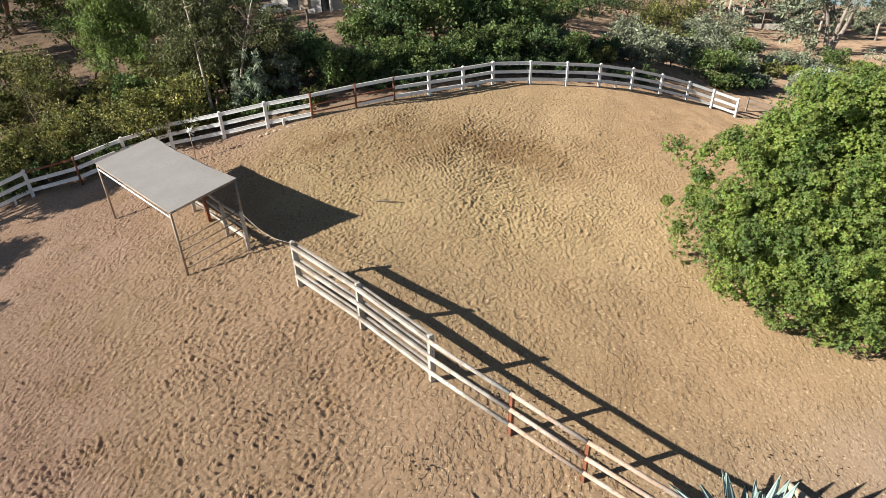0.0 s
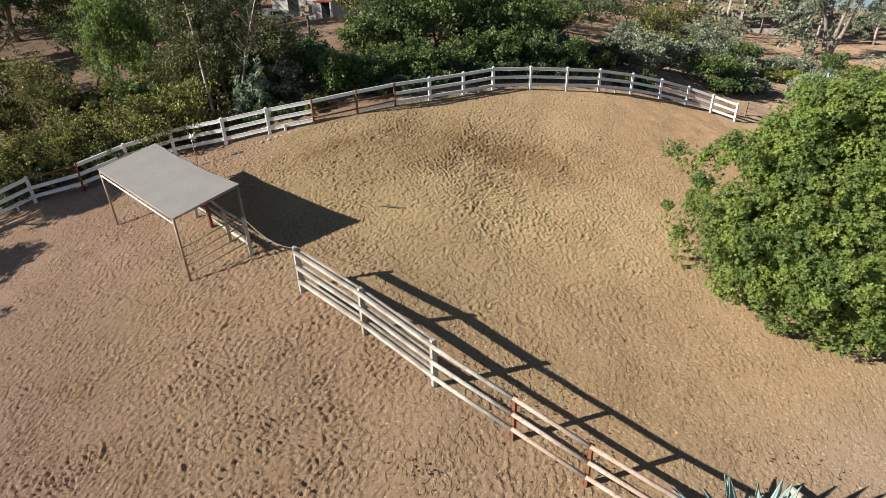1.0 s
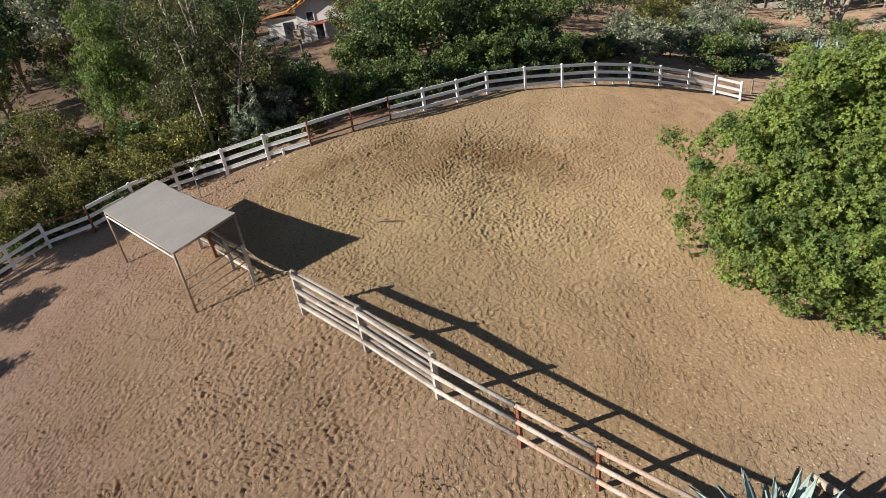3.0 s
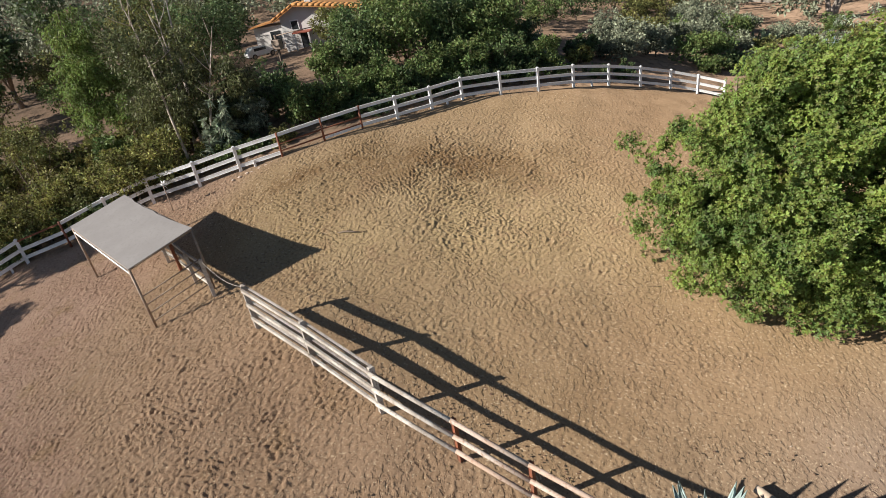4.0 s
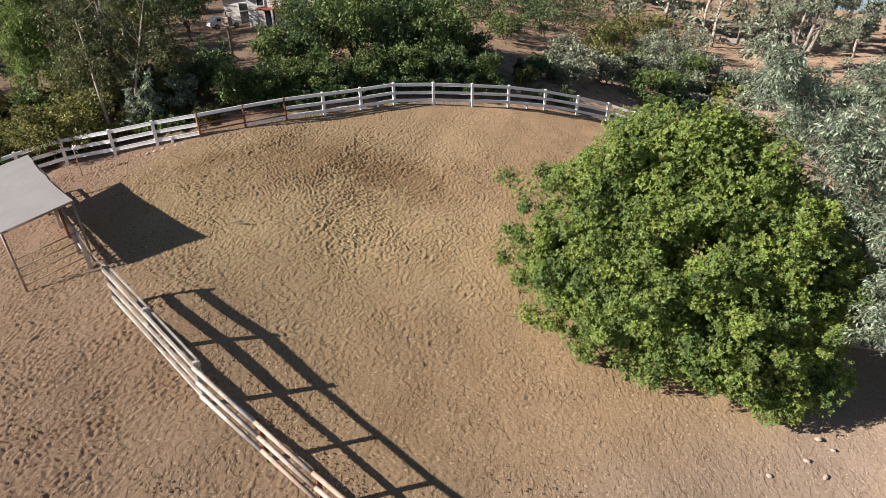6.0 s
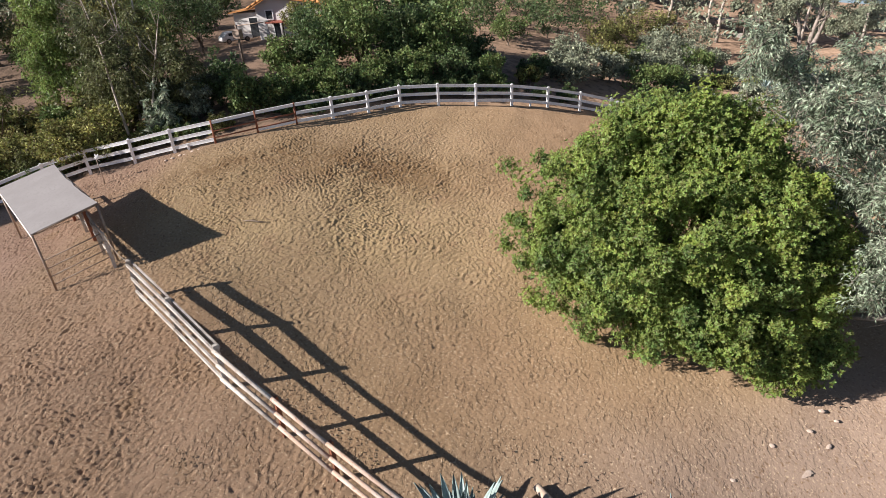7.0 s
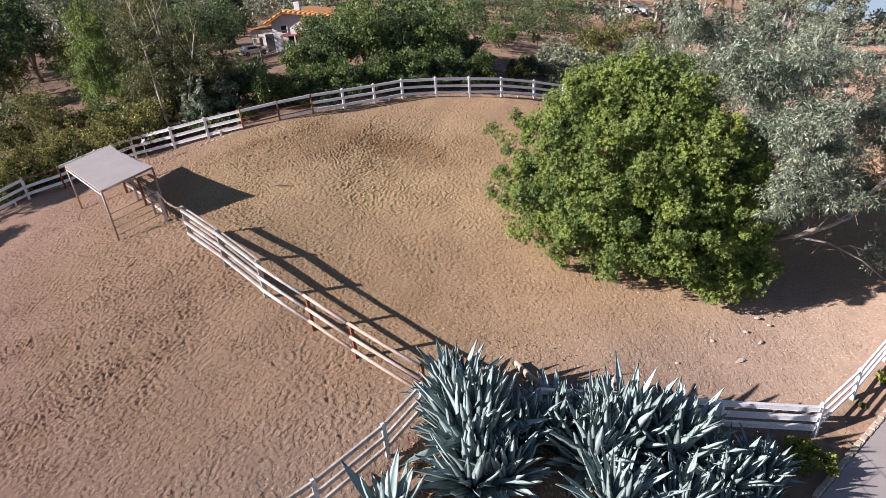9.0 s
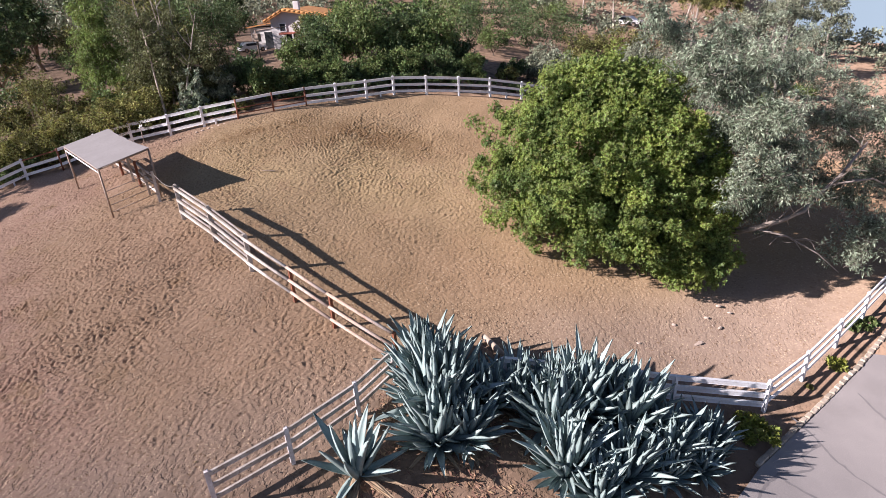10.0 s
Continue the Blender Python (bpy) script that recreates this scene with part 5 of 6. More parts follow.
# bushes and small trees behind the far end of the arena
for k, (x, y, h, r, m) in enumerate(((-0.6, 37.4, 1.8, 1.2, M_GREY), (2.2, 37.6, 1.3, 0.9, M_SCRUB), (4.6, 40.4, 2.4, 1.5, M_GREY), (3.4, 45.6, 2.6, 1.7, M_GREY), (6.2, 48.4, 2.4, 1.6, M_OLIVE), (8.9, 50.8, 2.2, 1.5, M_GREY),
                                     (11.4, 50.2, 1.7, 1.4, M_MID), (13.2, 52.6, 1.6, 1.4, M_GREY), (-1.6, 47.4, 3.4, 2.0, M_MID), (5.0, 54.4, 3.0, 2.0, M_OLIVE), (9.2, 56.2, 2.4, 1.9, M_GREY), (12.2, 60.4, 2.4, 2.0, M_GREY), (15.2, 53.4, 1.2, 1.3, M_OLIVE), (13.4, 47.4, 1.2, 1.2, M_GREY), (17.6, 52.0, 1.2, 1.3, M_GREY), (21.6, 53.0, 1.6, 1.5, M_MID))):
    shrub("hillside_shrub", x, y, h, r, m, 760 + k, "leafy bush on the dry slope behind the arena", "shrub", "bushes on the far slope", (0.15, 0.07), 44, 95)


# ------------------------------------------------------------ house on the slope
def box(bm, lo, hi, bevel=0.0):
    lo, hi = Vector(lo), Vector(hi)
    made = bmesh.ops.create_cube(bm, size=1.0)["verts"]
    for v in made:
        v.co = Vector((lo[i] + (v.co[i] + 0.5) * (hi[i] - lo[i]) for i in range(3)))
    if bevel:
        bmesh.ops.bevel(bm, geom=list({e for v in made for e in v.link_edges}), offset=bevel, segments=1, affect="EDGES")


def house():
    h = empty("house", "white stucco house with an orange clay tile roof", "house")
    h.location = (-20.15, 40.2, gz(-18, 41) - 0.4)
    h.rotation_euler = (0, 0, radians(17))
    W, D, E1, RIDGE, E2 = 6.2, 8.0, 2.75, 3.4, 2.65
    rx = 1.3
    bm = bmesh.new()
    prof = [(0, -0.9), (W, -0.9), (W, E2), (rx, RIDGE), (0, E1)]
    f = [bm.verts.new((x, 0, z)) for x, z in prof]
    g = [bm.verts.new((x, D, z)) for x, z in prof]
    bm.faces.new(f), bm.faces.new(g[::-1])
    for k in range(5):
        bm.faces.new((f[k], g[k], g[(k + 1) % 5], f[(k + 1) % 5]))
    bmesh.ops.recalc_face_normals(bm, faces=bm.faces)
    part("wall", bm, M_STUCCO, h)
    tile = bmesh.new()
    tube(tile, [(0, 0, 0), (0.42, 0, 0)], [0.085, 0.1], 6)
    tm = bpy.data.meshes.new("roof_tile")
    tile.to_mesh(tm)
    tile.free()
    tm.materials.append(M_TILE)
    for name, x0, z0, x1, z1 in (("roof", -0.5, E1 - 0.18, rx, RIDGE + 0.06), ("roof", W + 0.5, E2 - 0.1, rx, RIDGE + 0.06)):
        bm = bmesh.new()
        beam(bm, (x0, D / 2, z0), (x1, D / 2, z1), D + 0.9, 0.1, 0.01, up=(0, 0, 1))
        slope = part(name, bm, M_TILE, h)
        run = Vector((x1 - x0, 0, z1 - z0))
        nrow = int(run.length / 0.42)
        for k in range(nrow):
            for j in range(8):
                ob = new("roof_tile", tm)
                ob.parent = slope
                p = Vector((x0, -0.4 + j * 0.24, z0 + 0.09)) + run * (k / nrow)
                ob.matrix_basis = Matrix.Translation(p) @ run.to_track_quat("X", "Z").to_matrix().to_4x4()
    bm = bmesh.new()
    box(bm, (rx + 0.6, 1.2, RIDGE - 0.5), (rx + 1.1, 1.7, RIDGE + 0.75), 0.03)
    part("chimney", bm, M_STUCCO, h)
    bm = bmesh.new()
    box(bm, (0.9, -1.0, 1.55), (2.3, 0.05, 1.67), 0.02)
    part("porch_roof", bm, mat("red_painted_timber", (0.36, 0.10, 0.06), (0.28, 0.08, 0.05), 3, 0.7), h, "red timber porch roof")
    for x in (1.0, 2.1):
        bm = bmesh.new()
        box(bm, (x, -1.05, -0.9), (x + 0.12, -0.9, 1.56), 0.01)
        part("porch_post", bm, M_STUCCO, h)
    bm = bmesh.new()
    box(bm, (4.4, -0.7, 1.85), (6.7, 0.05, 1.95), 0.02)
    part("side_roof", bm, M_TILE, h)
    for x, z, w, hh in ((1.3, 0.1, 0.75, 1.4), (0.8, 1.8, 0.5, 0.6), (4.4, 0.8, 1.0, 0.8), (3.3, 2.3, 0.5, 0.5)):
        bm = bmesh.new()
        box(bm, (x, -0.04, z), (x + w, 0.03, z + hh))
        win = part("window", bm, M_DARKGLASS, h)
        for a0, a1, b0, b1 in ((x - 0.07, x, z - 0.07, z + hh + 0.07), (x + w, x + w + 0.07, z - 0.07, z + hh + 0.07), (x, x + w, z - 0.07, z), (x, x + w, z + hh, z + hh + 0.07)):
            bm = bmesh.new()
            box(bm, (a0, -0.07, b0), (a1, 0.03, b1))
            part("frame", bm, M_WHITE, win)
    return h


house()


def outbuilding():
    b = empty("shed", "small orange-roofed stucco outbuilding beside the house", "shed")
    b.location = (-25.0, 43.5, gz(-24, 43.5) - 0.2)
    b.scale = (0.85,) * 3
    b.rotation_euler = (0, 0, radians(14))
    bm = bmesh.new()
    box(bm, (0, 0, 0), (3.4, 3.0, 2.5))
    part("wall", bm, M_STUCCO, b)
    bm = bmesh.new()
    beam(bm, (-0.4, 1.5, 2.55), (3.8, 1.5, 3.1), 3.8, 0.12, 0.01)
    part("roof", bm, M_TILE, b)
    bm = bmesh.new()
    box(bm, (1.6, -0.05, 0), (2.6, 0.04, 2.0))
    part("door", bm, M_DARKGLASS, b)
    return b


outbuilding()


def parked_car(x, y, turn, label, size=1.0):
    c = empty("car", label, "car")
    c.location = (x, y, gz(x, y))
    c.rotation_euler = (0, 0, turn)
    c.scale = (size,) * 3
    bm = bmesh.new()
    prof = [(-2.1, 0.35), (2.1, 0.35), (2.15, 0.75), (1.2, 0.92), (0.5, 1.42), (-1.3, 1.45), (-1.9, 0.95), (-2.15, 0.85)]
    l1 = [bm.verts.new((px_, -0.82, pz)) for px_, pz in prof]
    l2 = [bm.verts.new((px_, 0.82, pz)) for px_, pz in prof]
    bm.faces.new(l1), bm.faces.new(l2[::-1])
    for k in range(len(prof)):
        bm.faces.new((l1[k], l2[k], l2[(k + 1) % len(prof)], l1[(k + 1) % len(prof)]))
    bmesh.ops.recalc_face_normals(bm, faces=bm.faces)
    bmesh.ops.bevel(bm, geom=list(bm.edges), offset=0.07, segments=2, affect="EDGES")
    part("body", bm, M_CARW, c)
    for sy in (-1, 1):
        bm = bmesh.new()
        box(bm, (-1.2, sy * 0.8, 0.98), (0.5, sy * 0.85, 1.32))
        part("window", bm, M_DARKGLASS, c)
        for sx in (-1.3, 1.3):
            bm = bmesh.new()
            tube(bm, [(sx, sy * 0.68, 0.33), (sx, sy * 0.88, 0.33)], 0.33, 14)
            wheel = part("wheel", bm, M_BLACK, c)
            bm = bmesh.new()
            tube(bm, [(sx, sy * 0.8, 0.33), (sx, sy * 0.9, 0.33)], 0.19, 12)
            part("rim", bm, M_PIPE, wheel, "dull metal wheel rim")
    return c


parked_car(-22.9, 40.6, radians(60), "white car parked on the dirt by the house", 0.6)


# ------------------------------------------------------------ kerb, cracks, stones and litter
def kerb():
    k = tagged(new("kerb"), "row of pale weathered kerb stones beside the driveway", "kerb", kind="structure")
    pts = [Vector(p) for p in KERB[2:]]
    rk = random.Random(5)
    meshes = []
    for j in range(5):
        bm = bmesh.new()
        box(bm, (-0.15, -0.085, -0.12), (0.15, 0.085, 0.15), 0.03)
        for v in bm.verts:
            v.co += Vector((rk.uniform(-1, 1), rk.uniform(-1, 1), rk.uniform(-1, 1))) * 0.016
        me = bpy.data.meshes.new("kerb_stone")
        bm.to_mesh(me)
        bm.free()
        me.materials.append(M_CONC)
        meshes.append(me)
    for a, b in zip(pts, pts[1:]):
        d = (b - a).normalized()
        run = (b - a).length
        n = int(run / 0.31)
        for i in range(n):
            q = a.lerp(b, (i + 0.5) / n)
            ob = new("kerb_stone", rk.choice(meshes))
            ob.parent = k
            ob.matrix_basis = pose(q.x, q.y, gz(q.x, q.y), rk.uniform(-3, 3), rk.uniform(-3, 3), math.degrees(math.atan2(d.y, d.x)) + rk.uniform(-4, 4))
    return k


kerb()
M_TAR = mat("dark_tar_crack", (0.185, 0.172, 0.17), (0.225, 0.205, 0.2), 6, 0.8, bump=0.1)
for line in (((18.1, 11.6), (18.7, 10.95), (19.0, 10.3), (19.5, 9.6), (20.4, 8.9)), ((18.83, 10.7), (18.15, 9.92), (18.4, 9.5), (17.4, 8.9), (16.9, 8.2), (16.6, 7.4)), ((20.4, 13.4), (20.9, 12.4), (21.9, 11.9)), ((17.3, 8.8), (18.3, 8.3), (18.7, 7.6))):
    verts, fs = [], []
    rk = random.Random(len(line))
    pts = []
    for a, b in zip(line, line[1:]):
        pts += [Vector(a).lerp(Vector(b), k / 6) + Vector((rk.uniform(-1, 1), rk.uniform(-1, 1))) * 0.03 for k in range(6)]
    for i, p in enumerate(pts):
        d = (pts[min(i + 1, len(pts) - 1)] - pts[max(i - 1, 0)]).normalized()
        w = rk.uniform(0.02, 0.05)
        for sgn in (-1, 1):
            q = p + Vector((-d.y, d.x)) * w * sgn
            verts.append((q.x, q.y, gz(q.x, q.y) + 0.097))
    fs = [(2 * i, 2 * i + 1, 2 * i + 3, 2 * i + 2) for i in range(len(pts) - 1)]
    tagged(new("road_crack", quads("road_crack", verts, fs, M_TAR)), "dark tar-filled crack in the driveway", "crack", "driveway cracks", "structure")


def rock(x, y, sx, sy, sz, seed, turn=0, label="pale sun-bleached rock lying in the dirt", name="rock", material=None, group="rocks in the dirt"):
    rk = random.Random(seed)
    bm = bmesh.new()
    bmesh.ops.create_icosphere(bm, subdivisions=2, radius=1.0)
    for v in bm.verts:
        q = v.co * 1.7 + Vector((seed * 3.1, 0, 0))
        v.co *= 0.82 + 0.32 * noise.noise(q) + rk.uniform(-0.04, 0.04)
        v.co = Vector((v.co.x * sx, v.co.y * sy, max(v.co.z, -0.5) * sz * 0.7))
    ob = part(name, bm, material or M_ROCK, None)
    ob.matrix_basis = pose(x, y, gz(x, y) + sz * 0.25, 0, 0, turn)
    return tagged(ob, label, name, group)


rock(14.4, 14.2, 0.12, 0.1, 0.07, 1)
rock(15.23, 13.73, 0.36, 0.17, 0.022, 2, 35, "flat pale slab of stone lying in the dirt", "slab")
rock(11.92, 11.66, 0.07, 0.06, 0.04, 3)
rock(16.1, 16.3, 0.13, 0.1, 0.08, 4)
rock(16.5, 16.1, 0.09, 0.07, 0.06, 5)
rock(15.6, 15.3, 0.12, 0.09, 0.07, 6)
rock(16.1, 15.0, 0.16, 0.08, 0.06, 7, 60)
rock(13.2, 12.5, 0.1, 0.08, 0.06, 8)
rk = random.Random(21)
for k in range(34):
    x, y = rk.uniform(9, 19), rk.uniform(10.8, 17)
    r = rk.uniform(0.015, 0.035)
    rock(x, y, r, r * 0.8, r * 0.6, 30 + k, rk.uniform(0, 180), "small pale pebble on the dusty soil", "pebble", None, "pebbles on the dusty soil")
for k, (x, y) in enumerate(((-11.45, 19.7), (-11.2, 19.95), (-11.0, 20.05), (-10.75, 20.3), (-10.5, 20.5), (-11.7, 19.5), (-10.3, 20.75))):
    rock(x + 0.2, y + 0.15, rk.uniform(0.08, 0.15), rk.uniform(0.06, 0.11), rk.uniform(0.05, 0.09), 90 + k, rk.uniform(0, 90), "broken concrete lump under the fence", "rubble", None, "rubble under the fence")
for k, (x, y, n) in enumerate(((-11.3, 6.7, 9), (-0.3, 7.1, 16), (0.3, 6.8, 8), (-3.4, 17.7, 9), (-2.8, 17.5, 4), (-9.2, 17.6, 6), (-1.2, 21.8, 7), (-3.6, 3.4, 6), (2.6, 10.9, 2), (1.3, 4.2, 6))):
    bm = bmesh.new()
    for j in range(n):
        c = Vector((rk.gauss(0, 0.26), rk.gauss(0, 0.16), 0))
        made = bmesh.ops.create_icosphere(bm, subdivisions=1, radius=rk.uniform(0.015, 0.034))["verts"]
        for v in made:
            v.co = Vector((v.co.x * 1.2, v.co.y, v.co.z * 0.7)) + c + Vector((0, 0, 0.02)) + Vector((rk.uniform(-1, 1), rk.uniform(-1, 1), rk.uniform(-1, 1))) * 0.008
    ob = part("droppings", bm, mat("dark_manure", (0.07, 0.045, 0.028), (0.11, 0.07, 0.04), 8, 0.9, bump=0.4) if k == 0 else bpy.data.materials["dark_manure"], None)
    ob.location = at_ground(x, y)
    tagged(ob, "scattered dark horse droppings on the arena dirt", "droppings", "droppings on the arena", "stuff")
# crumbs of dark soil and manure strewn over the churned parts
rng = np.random.default_rng(91)
N = 5200
kx_, ky_ = np.r_[rng.normal(-2, 5.5, 2200), rng.normal(3.5, 3.2, 1900), rng.uniform(-12, 8, 1100)], np.r_[rng.normal(21, 3.2, 2200), rng.normal(11.5, 2.6, 1900), rng.uniform(1, 16, 1100)]
# more of them along the foot of the dividing fence
t_ = rng.random(900)
kx_[2200:3100] = -3 + 10.5 * t_ + rng.normal(0, 0.25, 900)
ky_[2200:3100] = 10.6 - 3.1 * t_ + np.abs(rng.normal(0, 0.7, 900))
ok = (ky_ < np.interp(kx_, fence_x, fence_y) - 0.5) & (lattice(kx_ * 0.5, ky_ * 0.5, 93) > rng.random(N) * 0.75)
kx_, ky_ = kx_[ok], ky_[ok]
r_ = rng.uniform(0.011, 0.027, len(kx_)) * rng.uniform(0.7, 1.5, len(kx_))
tops_ = np.array([(1, 0, 0), (0.1, 1, 0), (-1, 0.1, 0), (0, -1, 0.1), (0.1, 0, 0.8), (0, 0, -0.6)])
v = (tops_[None] + rng.normal(0, 0.18, (len(kx_), 6, 3))) * r_[:, None, None] * np.r_[1.25, 1.0, 0.8] + np.stack([kx_, ky_, base_height(kx_, ky_) + 0.028], -1)[:, None]
f = np.array([(0, 1, 4), (1, 2, 4), (2, 3, 4), (3, 0, 4), (1, 0, 5), (2, 1, 5), (3, 2, 5), (0, 3, 5)])
crumbs = bpy.data.meshes.new("soil_crumbs")
crumbs.from_pydata(v.reshape(-1, 3).tolist(), [], (f[None] + 6 * np.arange(len(kx_))[:, None, None]).reshape(-1, 3).tolist())
crumbs.materials.append(mat("dark_soil_crumb", (0.15, 0.095, 0.055), (0.22, 0.145, 0.085), 6, 0.95, bump=0.2, island=0.5))
tagged(new("soil_crumbs", crumbs), "dark crumbs of soil and manure strewn on the arena", "soil", kind="stuff")
# a fallen stick and a bleached log
bm = bmesh.new()
tube(bm, [(-0.45, 0, 0.03), (-0.15, 0.04, 0.06), (0.2, -0.02, 0.05), (0.5, 0.05, 0.02)], [0.015, 0.028, 0.025, 0.01], 7)
tube(bm, [(-0.15, 0.04, 0.06), (0.0, 0.22, 0.04)], [0.018, 0.006], 5)
st = part("stick", bm, M_BARK)
st.matrix_basis = pose(-4.3, 16.3, gz(-4.3, 16.3), 0, 0, 8)
tagged(st, "dark dry stick lying on the arena dirt", "stick")
bm = bmesh.new()
tube(bm, [at_ground(8.25, 9.85, 0.13), at_ground(8.65, 9.6, 0.13), at_ground(9.1, 9.3, 0.12)], [0.1, 0.115, 0.12], 10)
tagged(part("log", bm, M_WOOD), "sun-bleached wooden log leaning by the agaves", "log")
# dry leaves under the agaves
rng = np.random.default_rng(31)
lit = np.c_[rng.uniform(6.3, 14.5, 420), rng.uniform(2.6, 8.2, 420)]
lit = np.c_[lit, base_height(lit[:, 0], lit[:, 1]) + 0.05, np.full(420, 0.22)]
v = leaves("leaf_litter", lit, 14, 0.16, 0.05, M_LITTER, None, 0.2, 32)
co = np.zeros(len(v.data.vertices) * 3, np.float32)
v.data.vertices.foreach_get("co", co)
co = co.reshape(-1, 3)
flat = base_height(co[:, 0], co[:, 1])
co[:, 2] = flat + 0.015 + np.abs(co[:, 2] - flat) * 0.22
v.data.vertices.foreach_set("co", co.ravel())
tagged(v, "dry reddish leaf litter under the agaves", "litter", kind="stuff")
shrub("verge_shrub", 16.85, 10.25, 0.62, 0.75, M_YELLOW, 470, "small yellow-green shrub at the kerb by the agaves", "shrub", "", (0.11, 0.05), 34, 110, 0.03)
for k, (x, y, r, m) in enumerate(((19.95, 14.6, 0.42, M_YELLOW), (21.2, 17.1, 0.5, M_MID), (21.7, 17.6, 0.4, M_MID), (18.9, 13.3, 0.14, M_OLIVE))):
    shrub("weed", x, y, r * 0.8, r, m, 480 + k, "low green weed on the verge beside the fence", "weed", "weeds on the verge", (0.1, 0.045), 16, 60, 0.012)


# ------------------------------------------------------------ prickly pears and other far things
def pad_mesh(name, long, material):
    bm = bmesh.new()
    bmesh.ops.create_uvsphere(bm, u_segments=10, v_segments=6, radius=0.5)
    for v in bm.verts:
        v.co = Vector((v.co.x * 0.72, v.co.y * 0.16, (v.co.z + 0.5) * long))
    me = bpy.data.meshes.new(name)
    bm.to_mesh(me)
    bm.free()
    me.materials.append(material)
    return me


M_PAD = mat("cactus_pad_green", (0.20, 0.265, 0.16), (0.13, 0.18, 0.10), 2.0, 0.5, bump=0.1, thing=0.25)
PAD, STRAP = pad_mesh("pad", 1.0, M_PAD), pad_mesh("long_pad", 1.7, M_PAD)


def prickly_pear(x, y, size, count, seed, long=False):
    rk = random.Random(seed)
    c = tagged(new("prickly_pear"), "grey-green prickly pear cactus with stacked flat pads", "cactus", "prickly pears on the slope")
    c.location = at_ground(x, y)
    tips = [(Vector((rk.gauss(0, size * 0.3), rk.gauss(0, size * 0.3), -0.05)), 0) for _ in range(max(3, count // 7))]
    for k in range(count):
        p, lv = tips[rk.randrange(len(tips))]
        ln = rk.uniform(0.24, 0.38)
        m = Matrix.Translation(p) @ Matrix.Rotation(rk.uniform(0, 6.28), 4, "Z") @ Matrix.Rotation(rk.uniform(-0.6, 0.6), 4, "Y") @ Matrix.Rotation(rk.uniform(-0.3, 0.3), 4, "X") @ Matrix.Diagonal((ln, ln, ln, 1))
        ob = new("pad", STRAP if long else PAD)
        ob.parent = c
        ob.matrix_basis = m
        if lv < 4:
            tips.append((m @ Vector((0, 0, 1.6 if long else 0.95)), lv + 1))
    return c


prickly_pear(-13.6, 22.6, 0.9, 60, 1, True)
prickly_pear(-12.7, 23.1, 0.9, 50, 2, True)
prickly_pear(-14.6, 23.0, 0.7, 30, 7, True)
prickly_pear(7.9, 48.5, 1.4, 70, 3)
prickly_pear(7.4, 50.5, 1.3, 50, 8)
prickly_pear(15.6, 57.0, 1.5, 80, 4)
prickly_pear(16.6, 58.0, 1.3, 50, 5)
prickly_pear(19.2, 55.4, 1.2, 60, 6)
agave(18.9, 54.8, 1.3, 30, 40)
agave(19.8, 46.5, 1.1, 26, 41)
agave(20.6, 55.2, 1.2, 26, 42)


def carport(x, y, turn):
    c = empty("carport", "low open carport with a dark flat roof on the far slope", "carport")
    c.location = (x, y, gz(x, y))
    c.rotation_euler = (0, 0, radians(turn))
    bm = bmesh.new()
    box(bm, (-3, -1.6, 1.9), (3, 1.6, 2.05), 0.02)
    part("roof", bm, M_PIPE, c)
    for px_ in (-2.8, 0, 2.8):
        for py_ in (-1.4, 1.4):
            bm = bmesh.new()
            tube(bm, [(px_, py_, -0.3), (px_, py_, 1.92)], 0.06)
            part("post", bm, M_PIPE, c)
    bm = bmesh.new()
    box(bm, (-2.9, -1.3, -0.2), (2.9, -1.15, 0.55), 0.02)
    part("side_board", bm, M_WEATHER, c)
    return c


carport(19.5, 84, 8)
parked_car(7.5, 92, radians(-20), "white car parked far off among the trees")
# low rail fence going on behind the green tree
FAR2 = [(11.6, 40.2), (14.0, 39.6), (16.4, 39.2), (18.8, 39.0)]
f2 = empty("rail_fence", "dark low rail fence beyond the arena corner", "fence")
for x, y in FAR2:
    post_square(f2, x, y, 0.9, 0.1, M_PIPE, False)
for p, q in zip(FAR2, FAR2[1:]):
    for h in (0.45, 0.8):
        rail_between(f2, p, q, h, 0.1, 0.05, M_PIPE)
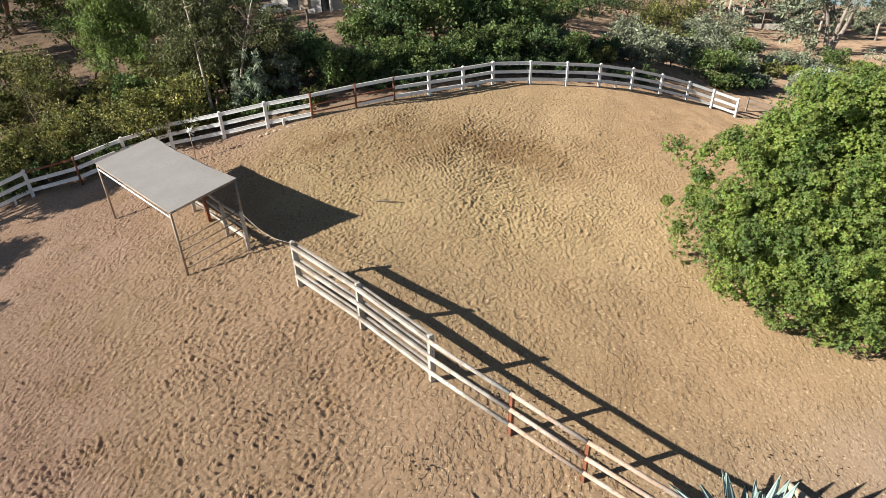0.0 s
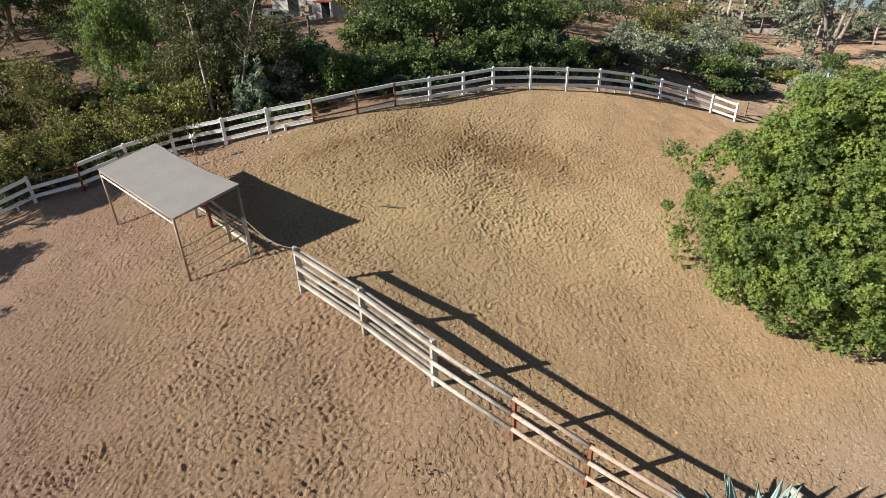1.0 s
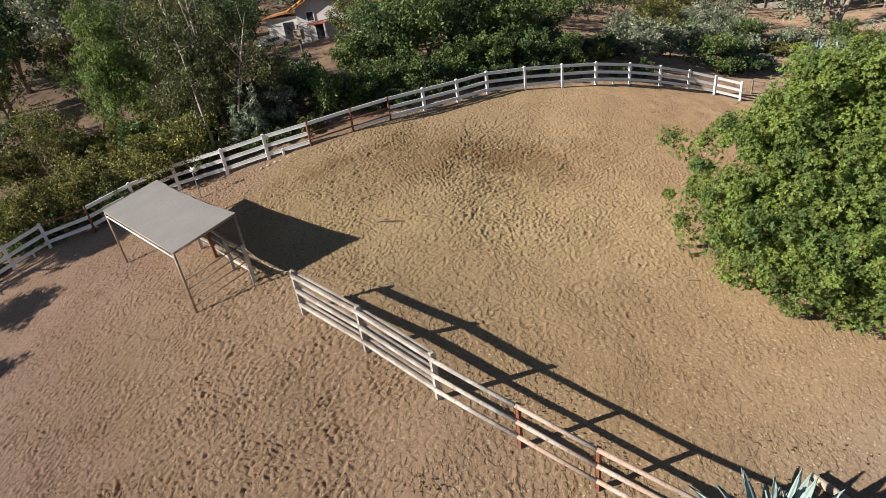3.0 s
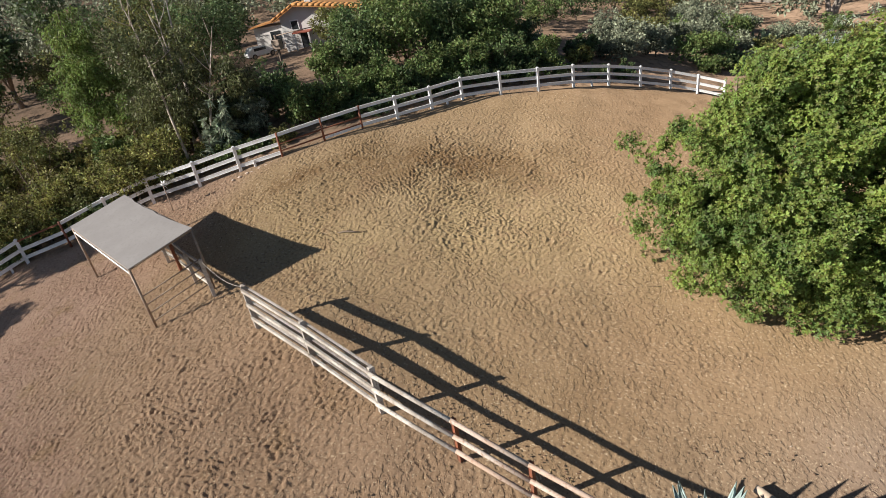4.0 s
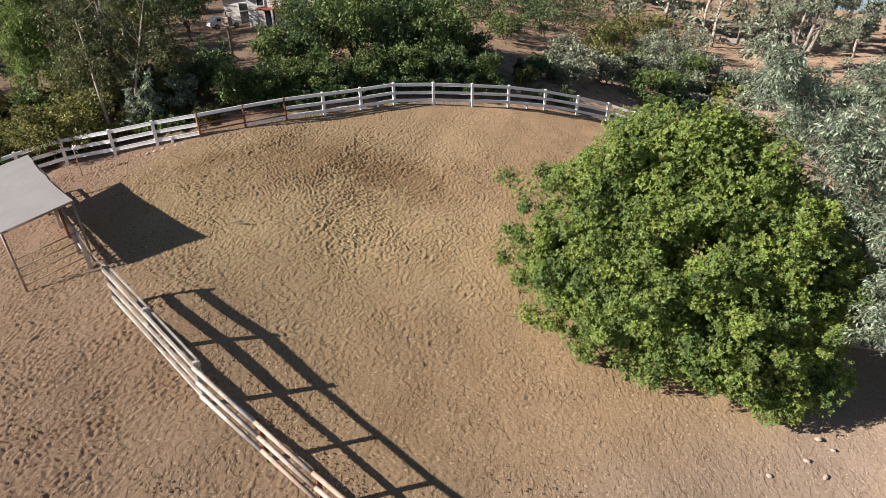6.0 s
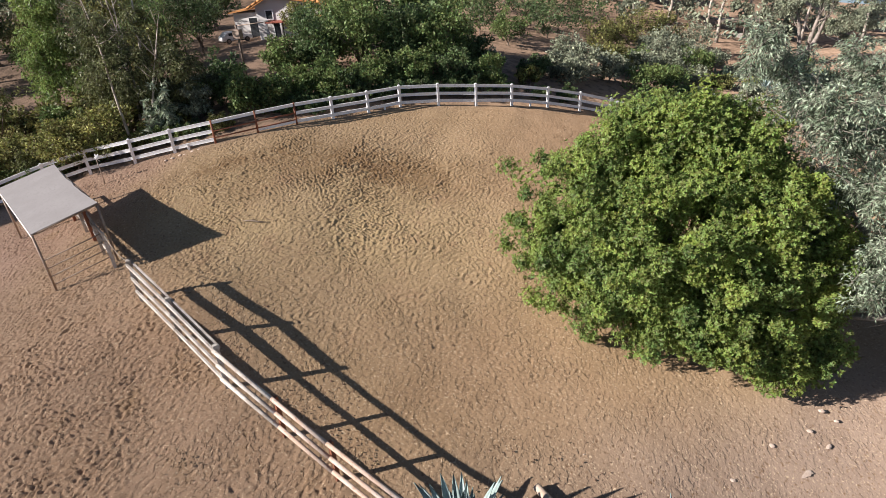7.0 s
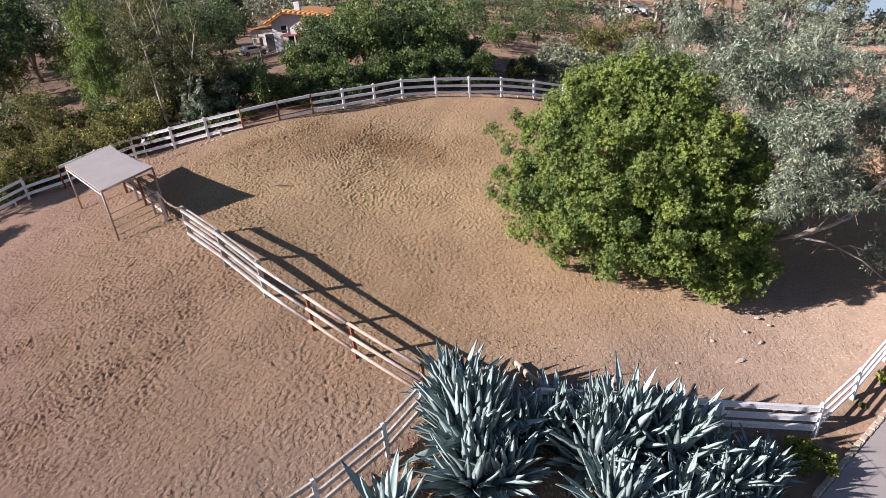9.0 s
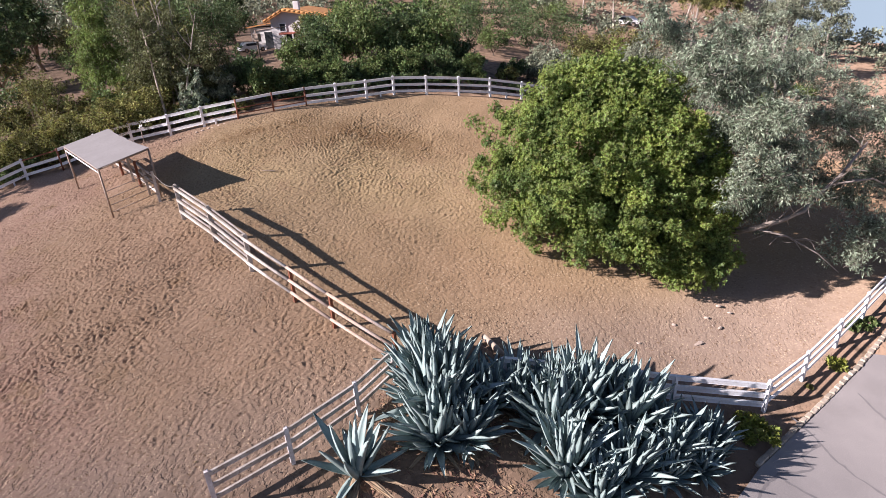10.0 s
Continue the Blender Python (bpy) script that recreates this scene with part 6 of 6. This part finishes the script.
# wire fence along the far track
wf = empty("wire_fence", "thin wire fence with wooden posts along the dirt track", "fence")
WIRE = [(20.5 + 3.2 * k, 56.0 - 1.5 * k) for k in range(8)]
for x, y in WIRE:
    bm = bmesh.new()
    tube(bm, [at_ground(x, y, -0.2), at_ground(x, y, 1.2)], 0.06, 6)
    part("post", bm, M_WOOD, wf)
for p, q in zip(WIRE, WIRE[1:]):
    for h in (0.5, 1.0):
        bm = bmesh.new()
        tube(bm, [at_ground(*p, h), at_ground(*q, h)], 0.015, 4)
        part("wire", bm, M_PIPE, wf)
# a utility post with a bracket beyond the west fence
up = empty("utility_post", "slim wooden post with a bracket on the dirt slope", "post")
bm = bmesh.new()
tube(bm, [at_ground(-14.6, 30.6, -0.2), at_ground(-14.6, 30.6, 3.0)], 0.07, 8)
part("pole", bm, M_BARK, up)
bm = bmesh.new()
box(bm, tuple(at_ground(-14.6, 30.6, 2.2) + Vector((-0.25, -0.2, 0))), tuple(at_ground(-14.6, 30.6, 2.2) + Vector((0.3, 0.15, 0.55))), 0.03)
part("meter_box", bm, M_PIPE, up)
bm = bmesh.new()
tube(bm, [at_ground(-14.6, 30.6, 2.95), at_ground(-12.4, 31.2, 3.1)], 0.03, 6)
part("bracket", bm, M_PIPE, up)


def ornament(x, y):
    o = empty("garden_spinner", "white garden spinner on a dark stake by the fence", "ornament")
    bm = bmesh.new()
    tube(bm, [at_ground(x, y, -0.1), at_ground(x, y, 1.2)], 0.02, 6)
    part("stake", bm, M_PIPE, o)
    c = at_ground(x, y, 1.25)
    for k in range(6):
        bm = bmesh.new()
        d = Vector((math.cos(k * math.pi / 3), 0.35, math.sin(k * math.pi / 3))).normalized()
        e = d.cross(Vector((0.3, 1, 0.2))).normalized()
        vs = [bm.verts.new(c + q) for q in (d * 0.02, d * 0.14 + e * 0.06, d * 0.24, d * 0.14 - e * 0.05 + Vector((0, 0.03, 0)))]
        bm.faces.new(vs)
        bmesh.ops.solidify(bm, geom=bm.faces[:], thickness=0.012)
        part("blade", bm, M_WHITE, o)
    return o


ornament(-13.55, 17.78)
